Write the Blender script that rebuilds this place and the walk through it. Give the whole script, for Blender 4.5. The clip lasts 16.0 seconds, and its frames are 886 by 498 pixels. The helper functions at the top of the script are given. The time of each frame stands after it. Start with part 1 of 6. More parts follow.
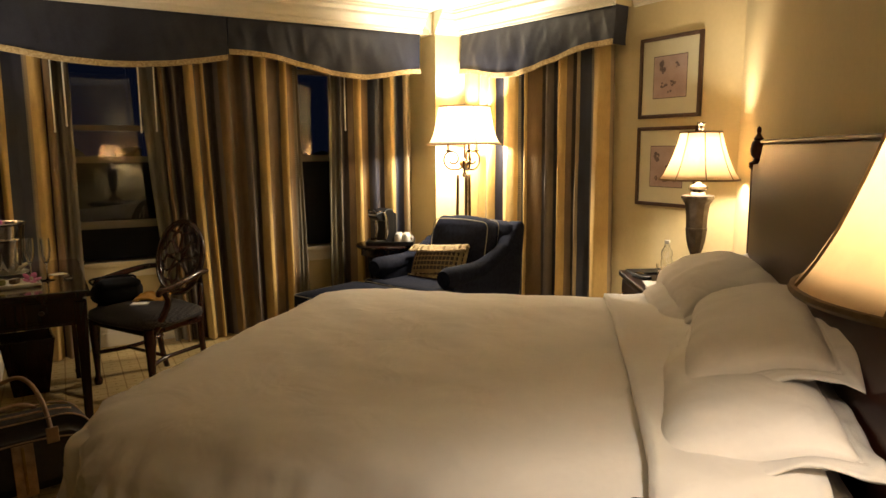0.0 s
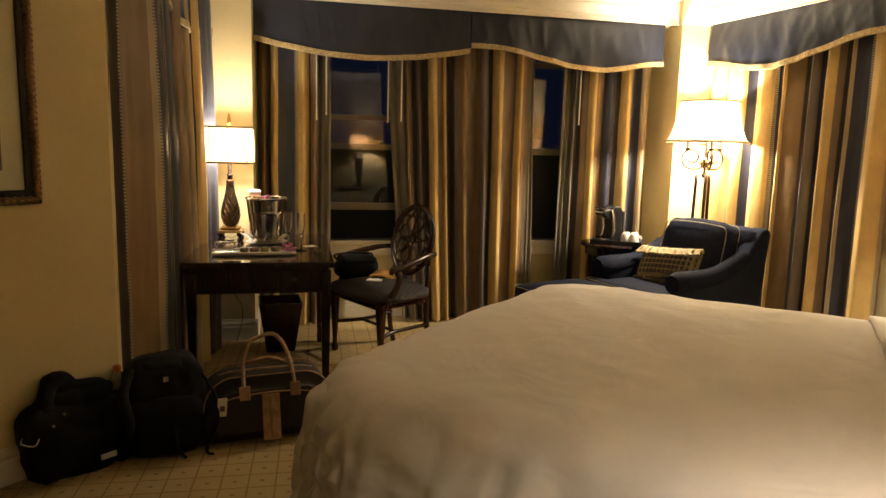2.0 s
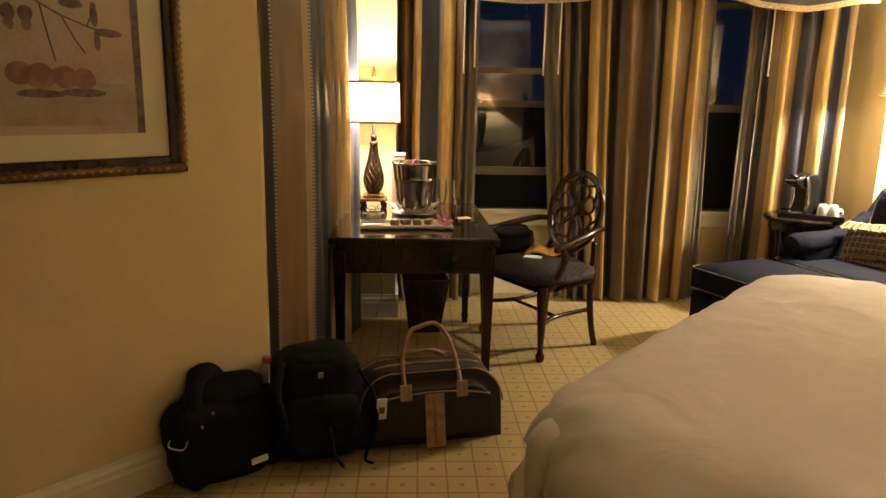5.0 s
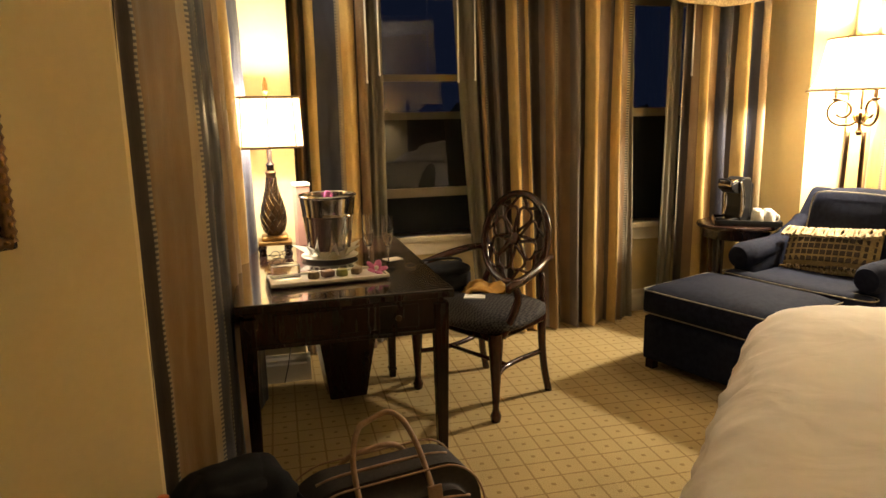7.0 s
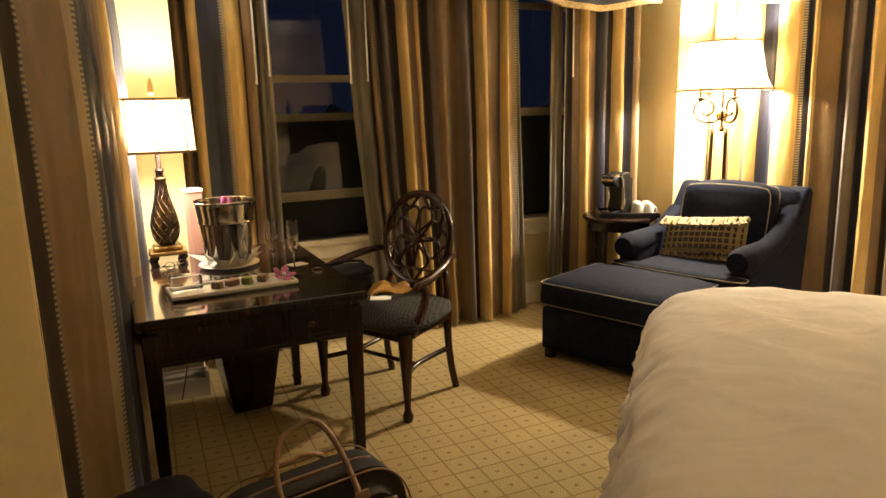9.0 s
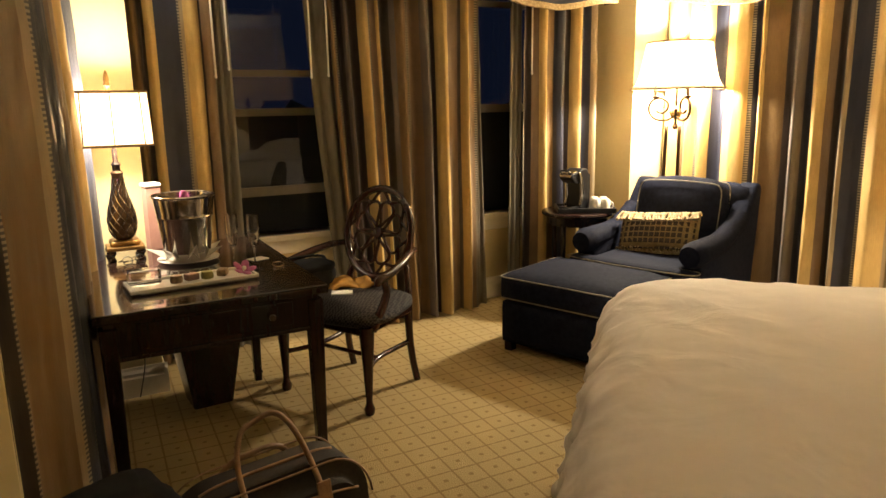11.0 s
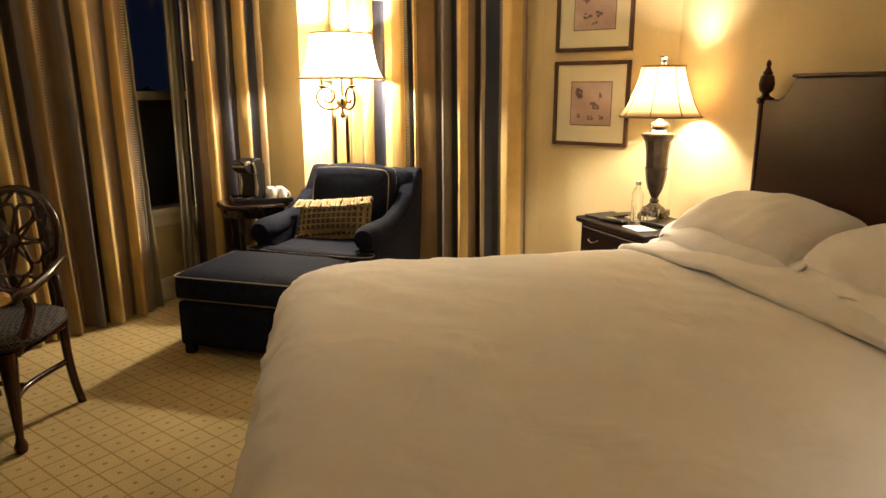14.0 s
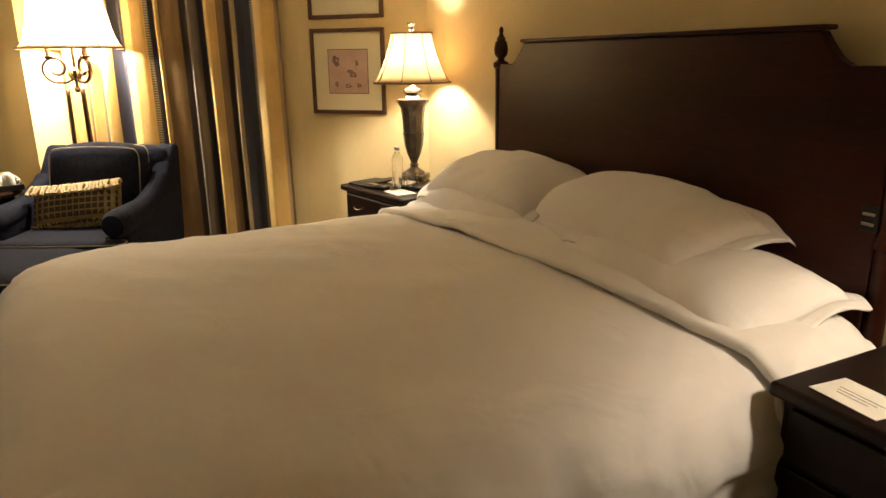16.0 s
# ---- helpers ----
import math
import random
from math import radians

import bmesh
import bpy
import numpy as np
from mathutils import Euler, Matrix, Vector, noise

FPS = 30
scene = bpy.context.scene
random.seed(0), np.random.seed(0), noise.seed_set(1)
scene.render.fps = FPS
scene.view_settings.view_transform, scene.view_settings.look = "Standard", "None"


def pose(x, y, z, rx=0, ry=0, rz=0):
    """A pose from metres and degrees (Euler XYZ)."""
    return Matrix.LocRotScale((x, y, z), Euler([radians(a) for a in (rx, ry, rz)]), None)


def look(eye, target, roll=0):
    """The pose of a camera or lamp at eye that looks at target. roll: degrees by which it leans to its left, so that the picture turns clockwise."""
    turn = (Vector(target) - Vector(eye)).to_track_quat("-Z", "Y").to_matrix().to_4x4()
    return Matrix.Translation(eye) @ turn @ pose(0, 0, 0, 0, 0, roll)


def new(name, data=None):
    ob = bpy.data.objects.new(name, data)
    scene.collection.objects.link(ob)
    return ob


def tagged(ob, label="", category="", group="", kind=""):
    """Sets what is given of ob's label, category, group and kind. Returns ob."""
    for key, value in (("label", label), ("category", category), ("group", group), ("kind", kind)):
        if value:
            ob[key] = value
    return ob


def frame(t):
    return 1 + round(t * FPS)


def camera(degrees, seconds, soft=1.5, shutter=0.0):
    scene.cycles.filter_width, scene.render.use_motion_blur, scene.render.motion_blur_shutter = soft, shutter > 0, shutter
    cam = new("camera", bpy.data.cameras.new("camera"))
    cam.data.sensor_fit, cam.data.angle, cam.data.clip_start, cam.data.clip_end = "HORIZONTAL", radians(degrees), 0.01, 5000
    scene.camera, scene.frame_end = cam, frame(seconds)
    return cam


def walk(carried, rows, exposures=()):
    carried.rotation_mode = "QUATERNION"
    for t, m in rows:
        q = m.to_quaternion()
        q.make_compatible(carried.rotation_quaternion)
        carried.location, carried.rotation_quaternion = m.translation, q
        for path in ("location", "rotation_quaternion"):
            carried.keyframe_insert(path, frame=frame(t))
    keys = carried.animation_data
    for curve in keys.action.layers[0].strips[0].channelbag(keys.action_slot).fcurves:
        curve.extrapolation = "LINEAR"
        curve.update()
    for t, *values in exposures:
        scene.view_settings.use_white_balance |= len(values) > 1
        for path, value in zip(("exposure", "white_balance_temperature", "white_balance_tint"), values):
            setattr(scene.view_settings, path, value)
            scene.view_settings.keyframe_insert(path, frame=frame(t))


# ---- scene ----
cam = camera(65.9, 16.0)
PATH = [
    (0, (-0.134, 0.551, 1.427), (0.872, 2.255, 1.137), -0.2),
    (0.5, (-0.137, 0.556, 1.425), (0.793, 2.303, 1.134), 0.1),
    (1, (-0.102, 0.559, 1.421), (0.666, 2.382, 1.127), 0.6),
    (1.5, (-0.083, 0.557, 1.409), (0.5, 2.448, 1.114), 1.8),
    (2, (-0.148, 0.6, 1.386), (0.268, 2.533, 1.086), 1.6),
    (2.5, (-0.169, 0.657, 1.388), (0.107, 2.614, 1.078), 1.6),
    (3, (-0.229, 0.742, 1.394), (-0.024, 2.706, 1.075), 1.4),
    (3.5, (-0.296, 0.806, 1.388), (-0.12, 2.772, 1.064), 1.2),
    (4, (-0.323, 0.906, 1.363), (-0.218, 2.872, 1.013), 1.2),
    (4.2, (-0.31, 0.948, 1.359), (-0.235, 2.908, 0.969), 1.4),
    (6.3, (-0.658, 1.745, 1.393), (-0.334, 3.67, 0.956), -0.4),
    (6.5, (-0.634, 1.825, 1.395), (-0.279, 3.752, 0.993), -0.9),
    (7, (-0.617, 1.91, 1.398), (-0.112, 3.803, 0.996), -1.0),
    (7.5, (-0.682, 1.945, 1.407), (-0.041, 3.796, 1.003), -1.1),
    (8, (-0.704, 1.956, 1.402), (-0.005, 3.787, 1.003), -1.9),
    (8.5, (-0.714, 1.953, 1.4), (0.06, 3.753, 0.998), -2.1),
    (9, (-0.723, 1.949, 1.4), (0.11, 3.722, 0.993), -1.4),
    (11.5, (-0.741, 1.906, 1.394), (0.258, 3.586, 0.97), -0.9),
    (12, (-0.757, 1.91, 1.394), (0.346, 3.523, 0.965), -0.8),
    (12.5, (-0.774, 1.928, 1.389), (0.423, 3.47, 0.954), -0.9),
    (13, (-0.749, 1.92, 1.388), (0.56, 3.366, 0.948), -0.8),
    (13.5, (-0.718, 1.906, 1.392), (0.743, 3.195, 0.94), -0.3),
    (14, (-0.667, 1.859, 1.404), (0.912, 2.996, 0.945), 0.0),
    (14.5, (-0.62, 1.808, 1.394), (1.057, 2.788, 0.919), 0.1),
    (15, (-0.602, 1.773, 1.388), (1.139, 2.62, 0.886), -0.2),
    (15.5, (-0.6, 1.754, 1.386), (1.185, 2.487, 0.859), -0.4),
    (16, (-0.597, 1.731, 1.385), (1.232, 2.333, 0.846), -0.6),
]
walk(cam, [(t, look(eye, target, roll)) for t, eye, target, roll in PATH], exposures=[(0.0, 0.36), (1.0, 0.45), (2.0, 0.75), (3.5, 1.10), (6.5, 1.36), (9.0, 1.26), (12.5, 1.05), (14.0, 0.84), (14.5, 0.64), (15.0, 0.55), (16.0, 0.47)])

# ---- world and lamps ----
world = bpy.data.worlds.new("world")
scene.world = world
world.use_nodes = True
night = world.node_tree.nodes["Background"]
night.inputs["Color"].default_value = (0.25, 0.38, 0.92, 1)
night.inputs["Strength"].default_value = 0.0065

LAMP_FLOOR, LAMP_DESK, LAMP_NS, LAMP_NEAR = 120.0, 30.0, 32.0, 19.0
BULB = (1.0, 0.872, 0.70)


def bulb(name, place, watts, radius=0.045):
    data = bpy.data.lights.new(name, "POINT")
    data.energy, data.color, data.shadow_soft_size = watts, BULB, radius
    ob = new(name, data)
    ob.location = place
    return tagged(ob, "warm glowing bulb inside a lamp shade", "light bulb")


# ---- materials ----
def material(name, colour, rough=0.6, metal=0.0, rumple=0.0, tint=None, scale=8.0, amount=0.5, bump=0.0, bump_scale=200.0, spec=0.5, stretch=(1, 1, 1), coat=0.0):
    m = bpy.data.materials.new(name)
    m.use_nodes = True
    n, l = m.node_tree.nodes, m.node_tree.links
    b = n["Principled BSDF"]
    b.inputs["Roughness"].default_value, b.inputs["Metallic"].default_value = rough, metal
    b.inputs["Specular IOR Level"].default_value, b.inputs["Coat Weight"].default_value = spec, coat
    b.inputs["Coat Roughness"].default_value = 0.12
    b.inputs["Base Color"].default_value = (*colour, 1)
    co = n.new("ShaderNodeTexCoord")
    mp = n.new("ShaderNodeMapping")
    mp.inputs["Scale"].default_value = stretch
    l.new(co.outputs["Object"], mp.inputs["Vector"])
    if tint:
        nz, fine, mix, add = n.new("ShaderNodeTexNoise"), n.new("ShaderNodeTexNoise"), n.new("ShaderNodeMix"), n.new("ShaderNodeMath")
        nz.inputs["Scale"].default_value, nz.inputs["Detail"].default_value = scale, 5
        fine.inputs["Scale"].default_value, fine.inputs["Detail"].default_value = scale * 14, 3
        l.new(mp.outputs[0], nz.inputs["Vector"]), l.new(mp.outputs[0], fine.inputs["Vector"])
        add.operation, mix.data_type = "MULTIPLY_ADD", "RGBA"
        l.new(fine.outputs[0], add.inputs[0]), l.new(nz.outputs[0], add.inputs[2])
        add.inputs[1].default_value = 0.5
        ramp = n.new("ShaderNodeMapRange")
        ramp.inputs[1].default_value, ramp.inputs[2].default_value = 0.55, 0.95
        ramp.inputs[4].default_value = amount * 2
        l.new(add.outputs[0], ramp.inputs[0]), l.new(ramp.outputs[0], mix.inputs[0])
        mix.inputs[6].default_value, mix.inputs[7].default_value = (*colour, 1), (*tint, 1)
        l.new(mix.outputs[2], b.inputs["Base Color"])
    if bump:
        bz, bp = n.new("ShaderNodeTexNoise"), n.new("ShaderNodeBump")
        bz.inputs["Scale"].default_value, bz.inputs["Detail"].default_value = bump_scale, 4
        bp.inputs["Strength"].default_value, bp.inputs["Distance"].default_value = bump, 0.004
        l.new(mp.outputs[0], bz.inputs["Vector"]), l.new(bz.outputs[0], bp.inputs["Height"]), l.new(bp.outputs[0], b.inputs["Normal"])
    if rumple:
        rz, rp = n.new("ShaderNodeTexNoise"), n.new("ShaderNodeBump")
        rz.inputs["Scale"].default_value, rz.inputs["Detail"].default_value, rz.inputs["Distortion"].default_value = 4.5, 3, 0.8
        rp.inputs["Strength"].default_value, rp.inputs["Distance"].default_value = rumple, 0.02
        l.new(mp.outputs[0], rz.inputs["Vector"]), l.new(rz.outputs[0], rp.inputs["Height"])
        if bump:
            l.new(rp.outputs[0], bp.inputs["Normal"])
        else:
            l.new(rp.outputs[0], b.inputs["Normal"])
    return m


def shade_material(name, colour, through_share=0.6):
    """Thin cloth that lets a lamp's light through."""
    m = bpy.data.materials.new(name)
    m.use_nodes = True
    n, l = m.node_tree.nodes, m.node_tree.links
    n.remove(n["Principled BSDF"])
    d, t, mx = n.new("ShaderNodeBsdfDiffuse"), n.new("ShaderNodeBsdfTranslucent"), n.new("ShaderNodeMixShader")
    nz, mix, co = n.new("ShaderNodeTexNoise"), n.new("ShaderNodeMix"), n.new("ShaderNodeTexCoord")
    nz.inputs["Scale"].default_value, nz.inputs["Detail"].default_value = 60, 4
    mix.data_type = "RGBA"
    mix.inputs[6].default_value, mix.inputs[7].default_value = (*colour, 1), (*[c * 0.86 for c in colour], 1)
    l.new(co.outputs["Object"], nz.inputs["Vector"]), l.new(nz.outputs[0], mix.inputs[0])
    l.new(mix.outputs[2], d.inputs[0]), l.new(mix.outputs[2], t.inputs[0])
    mx.inputs[0].default_value = through_share
    l.new(d.outputs[0], mx.inputs[1]), l.new(t.outputs[0], mx.inputs[2])
    l.new(mx.outputs[0], n["Material Output"].inputs[0])
    return m


def carpet_material():
    """Cream carpet with a diagonal lattice of tan lines and a dot in each square."""
    m = material("carpet", (0.42, 0.33, 0.17), 0.95, spec=0.1)
    n, l = m.node_tree.nodes, m.node_tree.links
    b, co = n["Principled BSDF"], n["Texture Coordinate"]

    def math_node(op, a, c=None, d=None):
        k = n.new("ShaderNodeMath")
        k.operation = op
        for i, v in enumerate((a, c, d)):
            if v is None:
                continue
            if isinstance(v, (int, float)):
                k.inputs[i].default_value = v
            else:
                l.new(v, k.inputs[i])
        return k.outputs[0]

    mp = n.new("ShaderNodeMapping")
    mp.inputs["Rotation"].default_value = (0, 0, radians(CARPET_TURN))
    mp.inputs["Scale"].default_value = (1 / CARPET_STEP, 1 / CARPET_STEP, 1)
    l.new(co.outputs["Object"], mp.inputs["Vector"])
    wob = n.new("ShaderNodeTexNoise")
    wob.inputs["Scale"].default_value, wob.inputs["Detail"].default_value = 160, 3
    l.new(co.outputs["Object"], wob.inputs["Vector"])
    sx = n.new("ShaderNodeSeparateXYZ")
    l.new(mp.outputs[0], sx.inputs[0])
    jit = math_node("MULTIPLY_ADD", wob.outputs[0], 0.14, -0.07)
    far = []
    for i in (0, 1):
        f = math_node("FRACT", math_node("ADD", sx.outputs[i], jit))
        far.append(math_node("ABSOLUTE", math_node("SUBTRACT", f, 0.5)))
    line = math_node("GREATER_THAN", math_node("MAXIMUM", far[0], far[1]), 0.463)
    dot = math_node("LESS_THAN", math_node("MAXIMUM", far[0], far[1]), 0.080)
    mark = math_node("MAXIMUM", line, dot)
    big = n.new("ShaderNodeTexNoise")
    big.inputs["Scale"].default_value, big.inputs["Detail"].default_value = 3, 4
    l.new(co.outputs["Object"], big.inputs["Vector"])
    ground = n.new("ShaderNodeMix")
    ground.data_type = "RGBA"
    ground.inputs[6].default_value, ground.inputs[7].default_value = (0.44, 0.33, 0.155, 1), (0.31, 0.225, 0.10, 1)
    l.new(math_node("MULTIPLY_ADD", wob.outputs[0], 0.7, math_node("MULTIPLY_ADD", big.outputs[0], 0.8, -0.4)), ground.inputs[0])
    mix = n.new("ShaderNodeMix")
    mix.data_type = "RGBA"
    mix.inputs[7].default_value = (0.22, 0.145, 0.055, 1)
    l.new(ground.outputs[2], mix.inputs[6])
    l.new(math_node("MULTIPLY", mark, math_node("MULTIPLY_ADD", wob.outputs[0], 0.6, 0.48)), mix.inputs[0])
    l.new(mix.outputs[2], b.inputs["Base Color"])
    bp = n.new("ShaderNodeBump")
    bp.inputs["Strength"].default_value, bp.inputs["Distance"].default_value = 0.7, 0.006
    l.new(wob.outputs[0], bp.inputs["Height"]), l.new(bp.outputs[0], b.inputs["Normal"])
    return m


CARPET_STEP, CARPET_TURN = 0.109, 1.5
CARPET = carpet_material()
WALL = material("wall_paint", (0.62, 0.505, 0.275), 0.75, tint=(0.56, 0.455, 0.24), scale=2.5, amount=0.4, bump=0.12, bump_scale=260)
TRIM = material("trim_paint", (0.78, 0.72, 0.58), 0.45, tint=(0.70, 0.63, 0.48), scale=4, amount=0.3, bump=0.05, bump_scale=80)
CEIL = material("ceiling_paint", (0.80, 0.75, 0.62), 0.85, tint=(0.75, 0.70, 0.57), scale=2, amount=0.3, bump=0.08, bump_scale=240)
WOOD = material("dark_wood", (0.012, 0.006, 0.0045), 0.26, tint=(0.026, 0.011, 0.007), scale=7, amount=0.6, stretch=(1, 1, 0.12), bump=0.03, bump_scale=60, coat=0.1, spec=0.35)
MAHOG = material("mahogany", (0.021, 0.0052, 0.003), 0.32, tint=(0.042, 0.010, 0.0055), scale=6, amount=0.6, stretch=(0.15, 1, 1), bump=0.03, bump_scale=60, coat=0.03, spec=0.18)
NAVY = material("navy_cloth", (0.0070, 0.0082, 0.016), 0.85, tint=(0.0125, 0.0145, 0.025), scale=40, amount=0.6, bump=0.3, bump_scale=500, spec=0.07)
PIPING = material("gold_piping", (0.31, 0.265, 0.18), 0.8, tint=(0.22, 0.185, 0.125), scale=60)
LINEN = material("white_linen", (0.85, 0.81, 0.775), 0.85, tint=(0.80, 0.76, 0.725), scale=3, amount=0.35, bump=0.16, bump_scale=420, spec=0.15, rumple=0.6)
BRONZE = material("bronze", (0.10, 0.055, 0.025), 0.38, 0.8, tint=(0.05, 0.028, 0.014), scale=14)
SILVER = material("steel", (0.46, 0.43, 0.39), 0.13, 1.0, tint=(0.38, 0.355, 0.32), scale=9)
BLACK = material("black_cloth", (0.003, 0.003, 0.0034), 0.8, tint=(0.0065, 0.0065, 0.007), scale=30, bump=0.4, bump_scale=300, spec=0.2)
BLACKP = material("black_plastic", (0.006, 0.006, 0.0065), 0.38, tint=(0.010, 0.010, 0.010), scale=20, spec=0.3)
STANDWOOD = material("espresso_wood", (0.0075, 0.0038, 0.003), 0.36, tint=(0.015, 0.0065, 0.0045), scale=7, amount=0.6, stretch=(1, 1, 0.12), bump=0.03, bump_scale=60, spec=0.22)
CHAIRWOOD = material("red_mahogany", (0.024, 0.0072, 0.0042), 0.24, tint=(0.046, 0.014, 0.0075), scale=9, amount=0.6, stretch=(1, 1, 0.15), bump=0.03, bump_scale=60, coat=0.2, spec=0.4)

def plain_glass(name, colour=(1, 1, 1), rough=0.0):
    m = bpy.data.materials.new(name)
    m.use_nodes = True
    b = m.node_tree.nodes["Principled BSDF"]
    b.inputs["Base Color"].default_value, b.inputs["Roughness"].default_value = (*colour, 1), rough
    b.inputs["Transmission Weight"].default_value, b.inputs["IOR"].default_value = 1.0, 1.5
    return m


# band colours of the curtains; D and K hold painted shade, not cloth colours
DYES_AND_SHADES = "GNBPTLKDS"


def stripe_material():
    """Curtain cloth: the colour is told by u, one of sixteen columns; L is a ladder-stitched edge. D is painted shade
    for fold valleys, K is gold as it looks in shade.
    """
    m = material("striped_silk", (0.4, 0.3, 0.1), 0.45, spec=0.4)
    n, l = m.node_tree.nodes, m.node_tree.links
    b, co = n["Principled BSDF"], n["Texture Coordinate"]
    b.inputs["Sheen Weight"].default_value, b.inputs["Sheen Roughness"].default_value = 0.04, 0.4
    # D darkens receding folds like shade; K is G darkened the same way
    dye_and_shade = {"G": (0.51, 0.345, 0.122), "N": (0.028, 0.029, 0.043), "B": (0.200, 0.130, 0.070), "P": (0.135, 0.108, 0.090), "T": (0.30, 0.225, 0.13), "L": (0.075, 0.066, 0.056), "K": (0.17, 0.10, 0.036), "D": (0.055, 0.039, 0.030), "S": (0.2, 0.17, 0.12)}
    sep, ramp, isladder = n.new("ShaderNodeSeparateXYZ"), n.new("ShaderNodeValToRGB"), n.new("ShaderNodeValToRGB")
    l.new(co.outputs["UV"], sep.inputs[0])
    for node, colour in ((ramp, lambda c: (*dye_and_shade[c], 1)), (isladder, lambda c: (c == "L",) * 3 + (1,))):
        node.color_ramp.interpolation = "CONSTANT"
        e = node.color_ramp.elements
        for k, letter in enumerate(DYES_AND_SHADES):
            if k < 2:
                e[k].position = k / 16
            else:
                e.new(k / 16)
            e[k].color = colour(letter)
        l.new(sep.outputs[0], node.inputs[0])

    def math_node(op, first, second):
        k = n.new("ShaderNodeMath")
        k.operation = op
        l.new(first, k.inputs[0])
        if isinstance(second, float):
            k.inputs[1].default_value = second
        else:
            l.new(second, k.inputs[1])
        return k.outputs[0]

    stitch = math_node("GREATER_THAN", math_node("FRACT", math_node("MULTIPLY", sep.outputs[1], 64.0), 0.0), 0.5)
    mix = n.new("ShaderNodeMix")
    mix.data_type = "RGBA"
    mix.inputs[7].default_value = (0.30, 0.255, 0.175, 1)
    l.new(math_node("MULTIPLY", isladder.outputs[0], stitch), mix.inputs[0]), l.new(ramp.outputs[0], mix.inputs[6])
    # slubs in the weave, and broader uneven dyeing
    nz, mp, dark, cloud, dull = n.new("ShaderNodeTexNoise"), n.new("ShaderNodeMapping"), n.new("ShaderNodeMix"), n.new("ShaderNodeTexNoise"), n.new("ShaderNodeMapRange")
    mp.inputs["Scale"].default_value = (110, 110, 7)
    nz.inputs["Scale"].default_value, nz.inputs["Detail"].default_value = 3, 4
    cloud.inputs["Scale"].default_value, cloud.inputs["Detail"].default_value = 6, 4
    l.new(co.outputs["Object"], mp.inputs[0]), l.new(mp.outputs[0], nz.inputs["Vector"]), l.new(co.outputs["Object"], cloud.inputs["Vector"])
    dull.inputs[1].default_value, dull.inputs[2].default_value, dull.inputs[3].default_value, dull.inputs[4].default_value = 0.6, 1.4, 0.78, 1.12
    add = math_node("ADD", nz.outputs[0], cloud.outputs[0])
    l.new(add, dull.inputs[0])
    dark.data_type, dark.blend_type = "RGBA", "MULTIPLY"
    dark.inputs[0].default_value = 1.0
    l.new(mix.outputs[2], dark.inputs[6]), l.new(dull.outputs[0], dark.inputs[7]), l.new(dark.outputs[2], b.inputs["Base Color"])
    bp = n.new("ShaderNodeBump")
    bp.inputs["Strength"].default_value, bp.inputs["Distance"].default_value = 0.25, 0.003
    l.new(nz.outputs[0], bp.inputs["Height"]), l.new(bp.outputs[0], b.inputs["Normal"])
    return m


PANE = plain_glass("window_glass")
CRYSTAL = plain_glass("clear_glass")
STRIPE = stripe_material()
SATIN = material("navy_satin", (0.0135, 0.015, 0.026), 0.38, tint=(0.022, 0.0245, 0.039), scale=5, amount=0.5, bump=0.1, bump_scale=300)
FRINGE = material("cream_gold_braid", (0.54, 0.42, 0.22), 0.8, tint=(0.30, 0.21, 0.09), scale=70, amount=0.6, bump=0.5, bump_scale=260)
SHEER = material("grey_sheer_lining", (0.20, 0.17, 0.12), 0.85, tint=(0.15, 0.13, 0.09), scale=20, bump=0.2, bump_scale=300, stretch=(1, 1, 0.05))
SHADE = shade_material("ivory_lamp_shade", (0.80, 0.72, 0.58), 0.5)
SHADE_TAN = shade_material("tan_lamp_shade", (0.77, 0.64, 0.46), 0.46)
GOLD = material("aged_gold", (0.45, 0.27, 0.08), 0.4, 0.7, tint=(0.22, 0.12, 0.04), scale=20)
GILT = material("carved_gilt", (0.075, 0.036, 0.016), 0.42, 0.5, tint=(0.22, 0.125, 0.05), scale=26, amount=0.7, bump=0.6, bump_scale=90)
URN = material("pewter_brown_urn", (0.075, 0.055, 0.040), 0.3, 0.55, tint=(0.14, 0.11, 0.085), scale=22)
MAT = material("cream_mount", (0.62, 0.58, 0.40), 0.6, tint=(0.58, 0.54, 0.37), scale=6, coat=0.9)
PRINT = material("rose_print", (0.36, 0.245, 0.215), 0.6, tint=(0.43, 0.31, 0.275), scale=9, amount=0.6, coat=0.9)
PAINTING = material("faded_still_life", (0.36, 0.27, 0.21), 0.6, tint=(0.44, 0.35, 0.28), scale=5, amount=0.7, coat=0.5)
INK = material("dark_ink", (0.06, 0.042, 0.038), 0.6, tint=(0.15, 0.10, 0.09), scale=50, amount=0.8)
FRAME = material("brown_picture_frame", (0.055, 0.024, 0.012), 0.35, tint=(0.085, 0.04, 0.02), scale=14, stretch=(1, 1, 0.2))
CHECK = material("dark_brown_chenille", (0.030, 0.020, 0.012), 0.9, tint=(0.05, 0.034, 0.02), scale=80)
RIB = material("brown_shade_rib", (0.24, 0.155, 0.08), 0.7, tint=(0.17, 0.11, 0.05), scale=40)
FRUIT = material("painted_fruit", (0.30, 0.16, 0.10), 0.6, tint=(0.17, 0.09, 0.06), scale=24, amount=0.8)
CANVAS = material("brown_canvas", (0.020, 0.0135, 0.0095), 0.75, tint=(0.031, 0.021, 0.014), scale=60, bump=0.3, bump_scale=400)
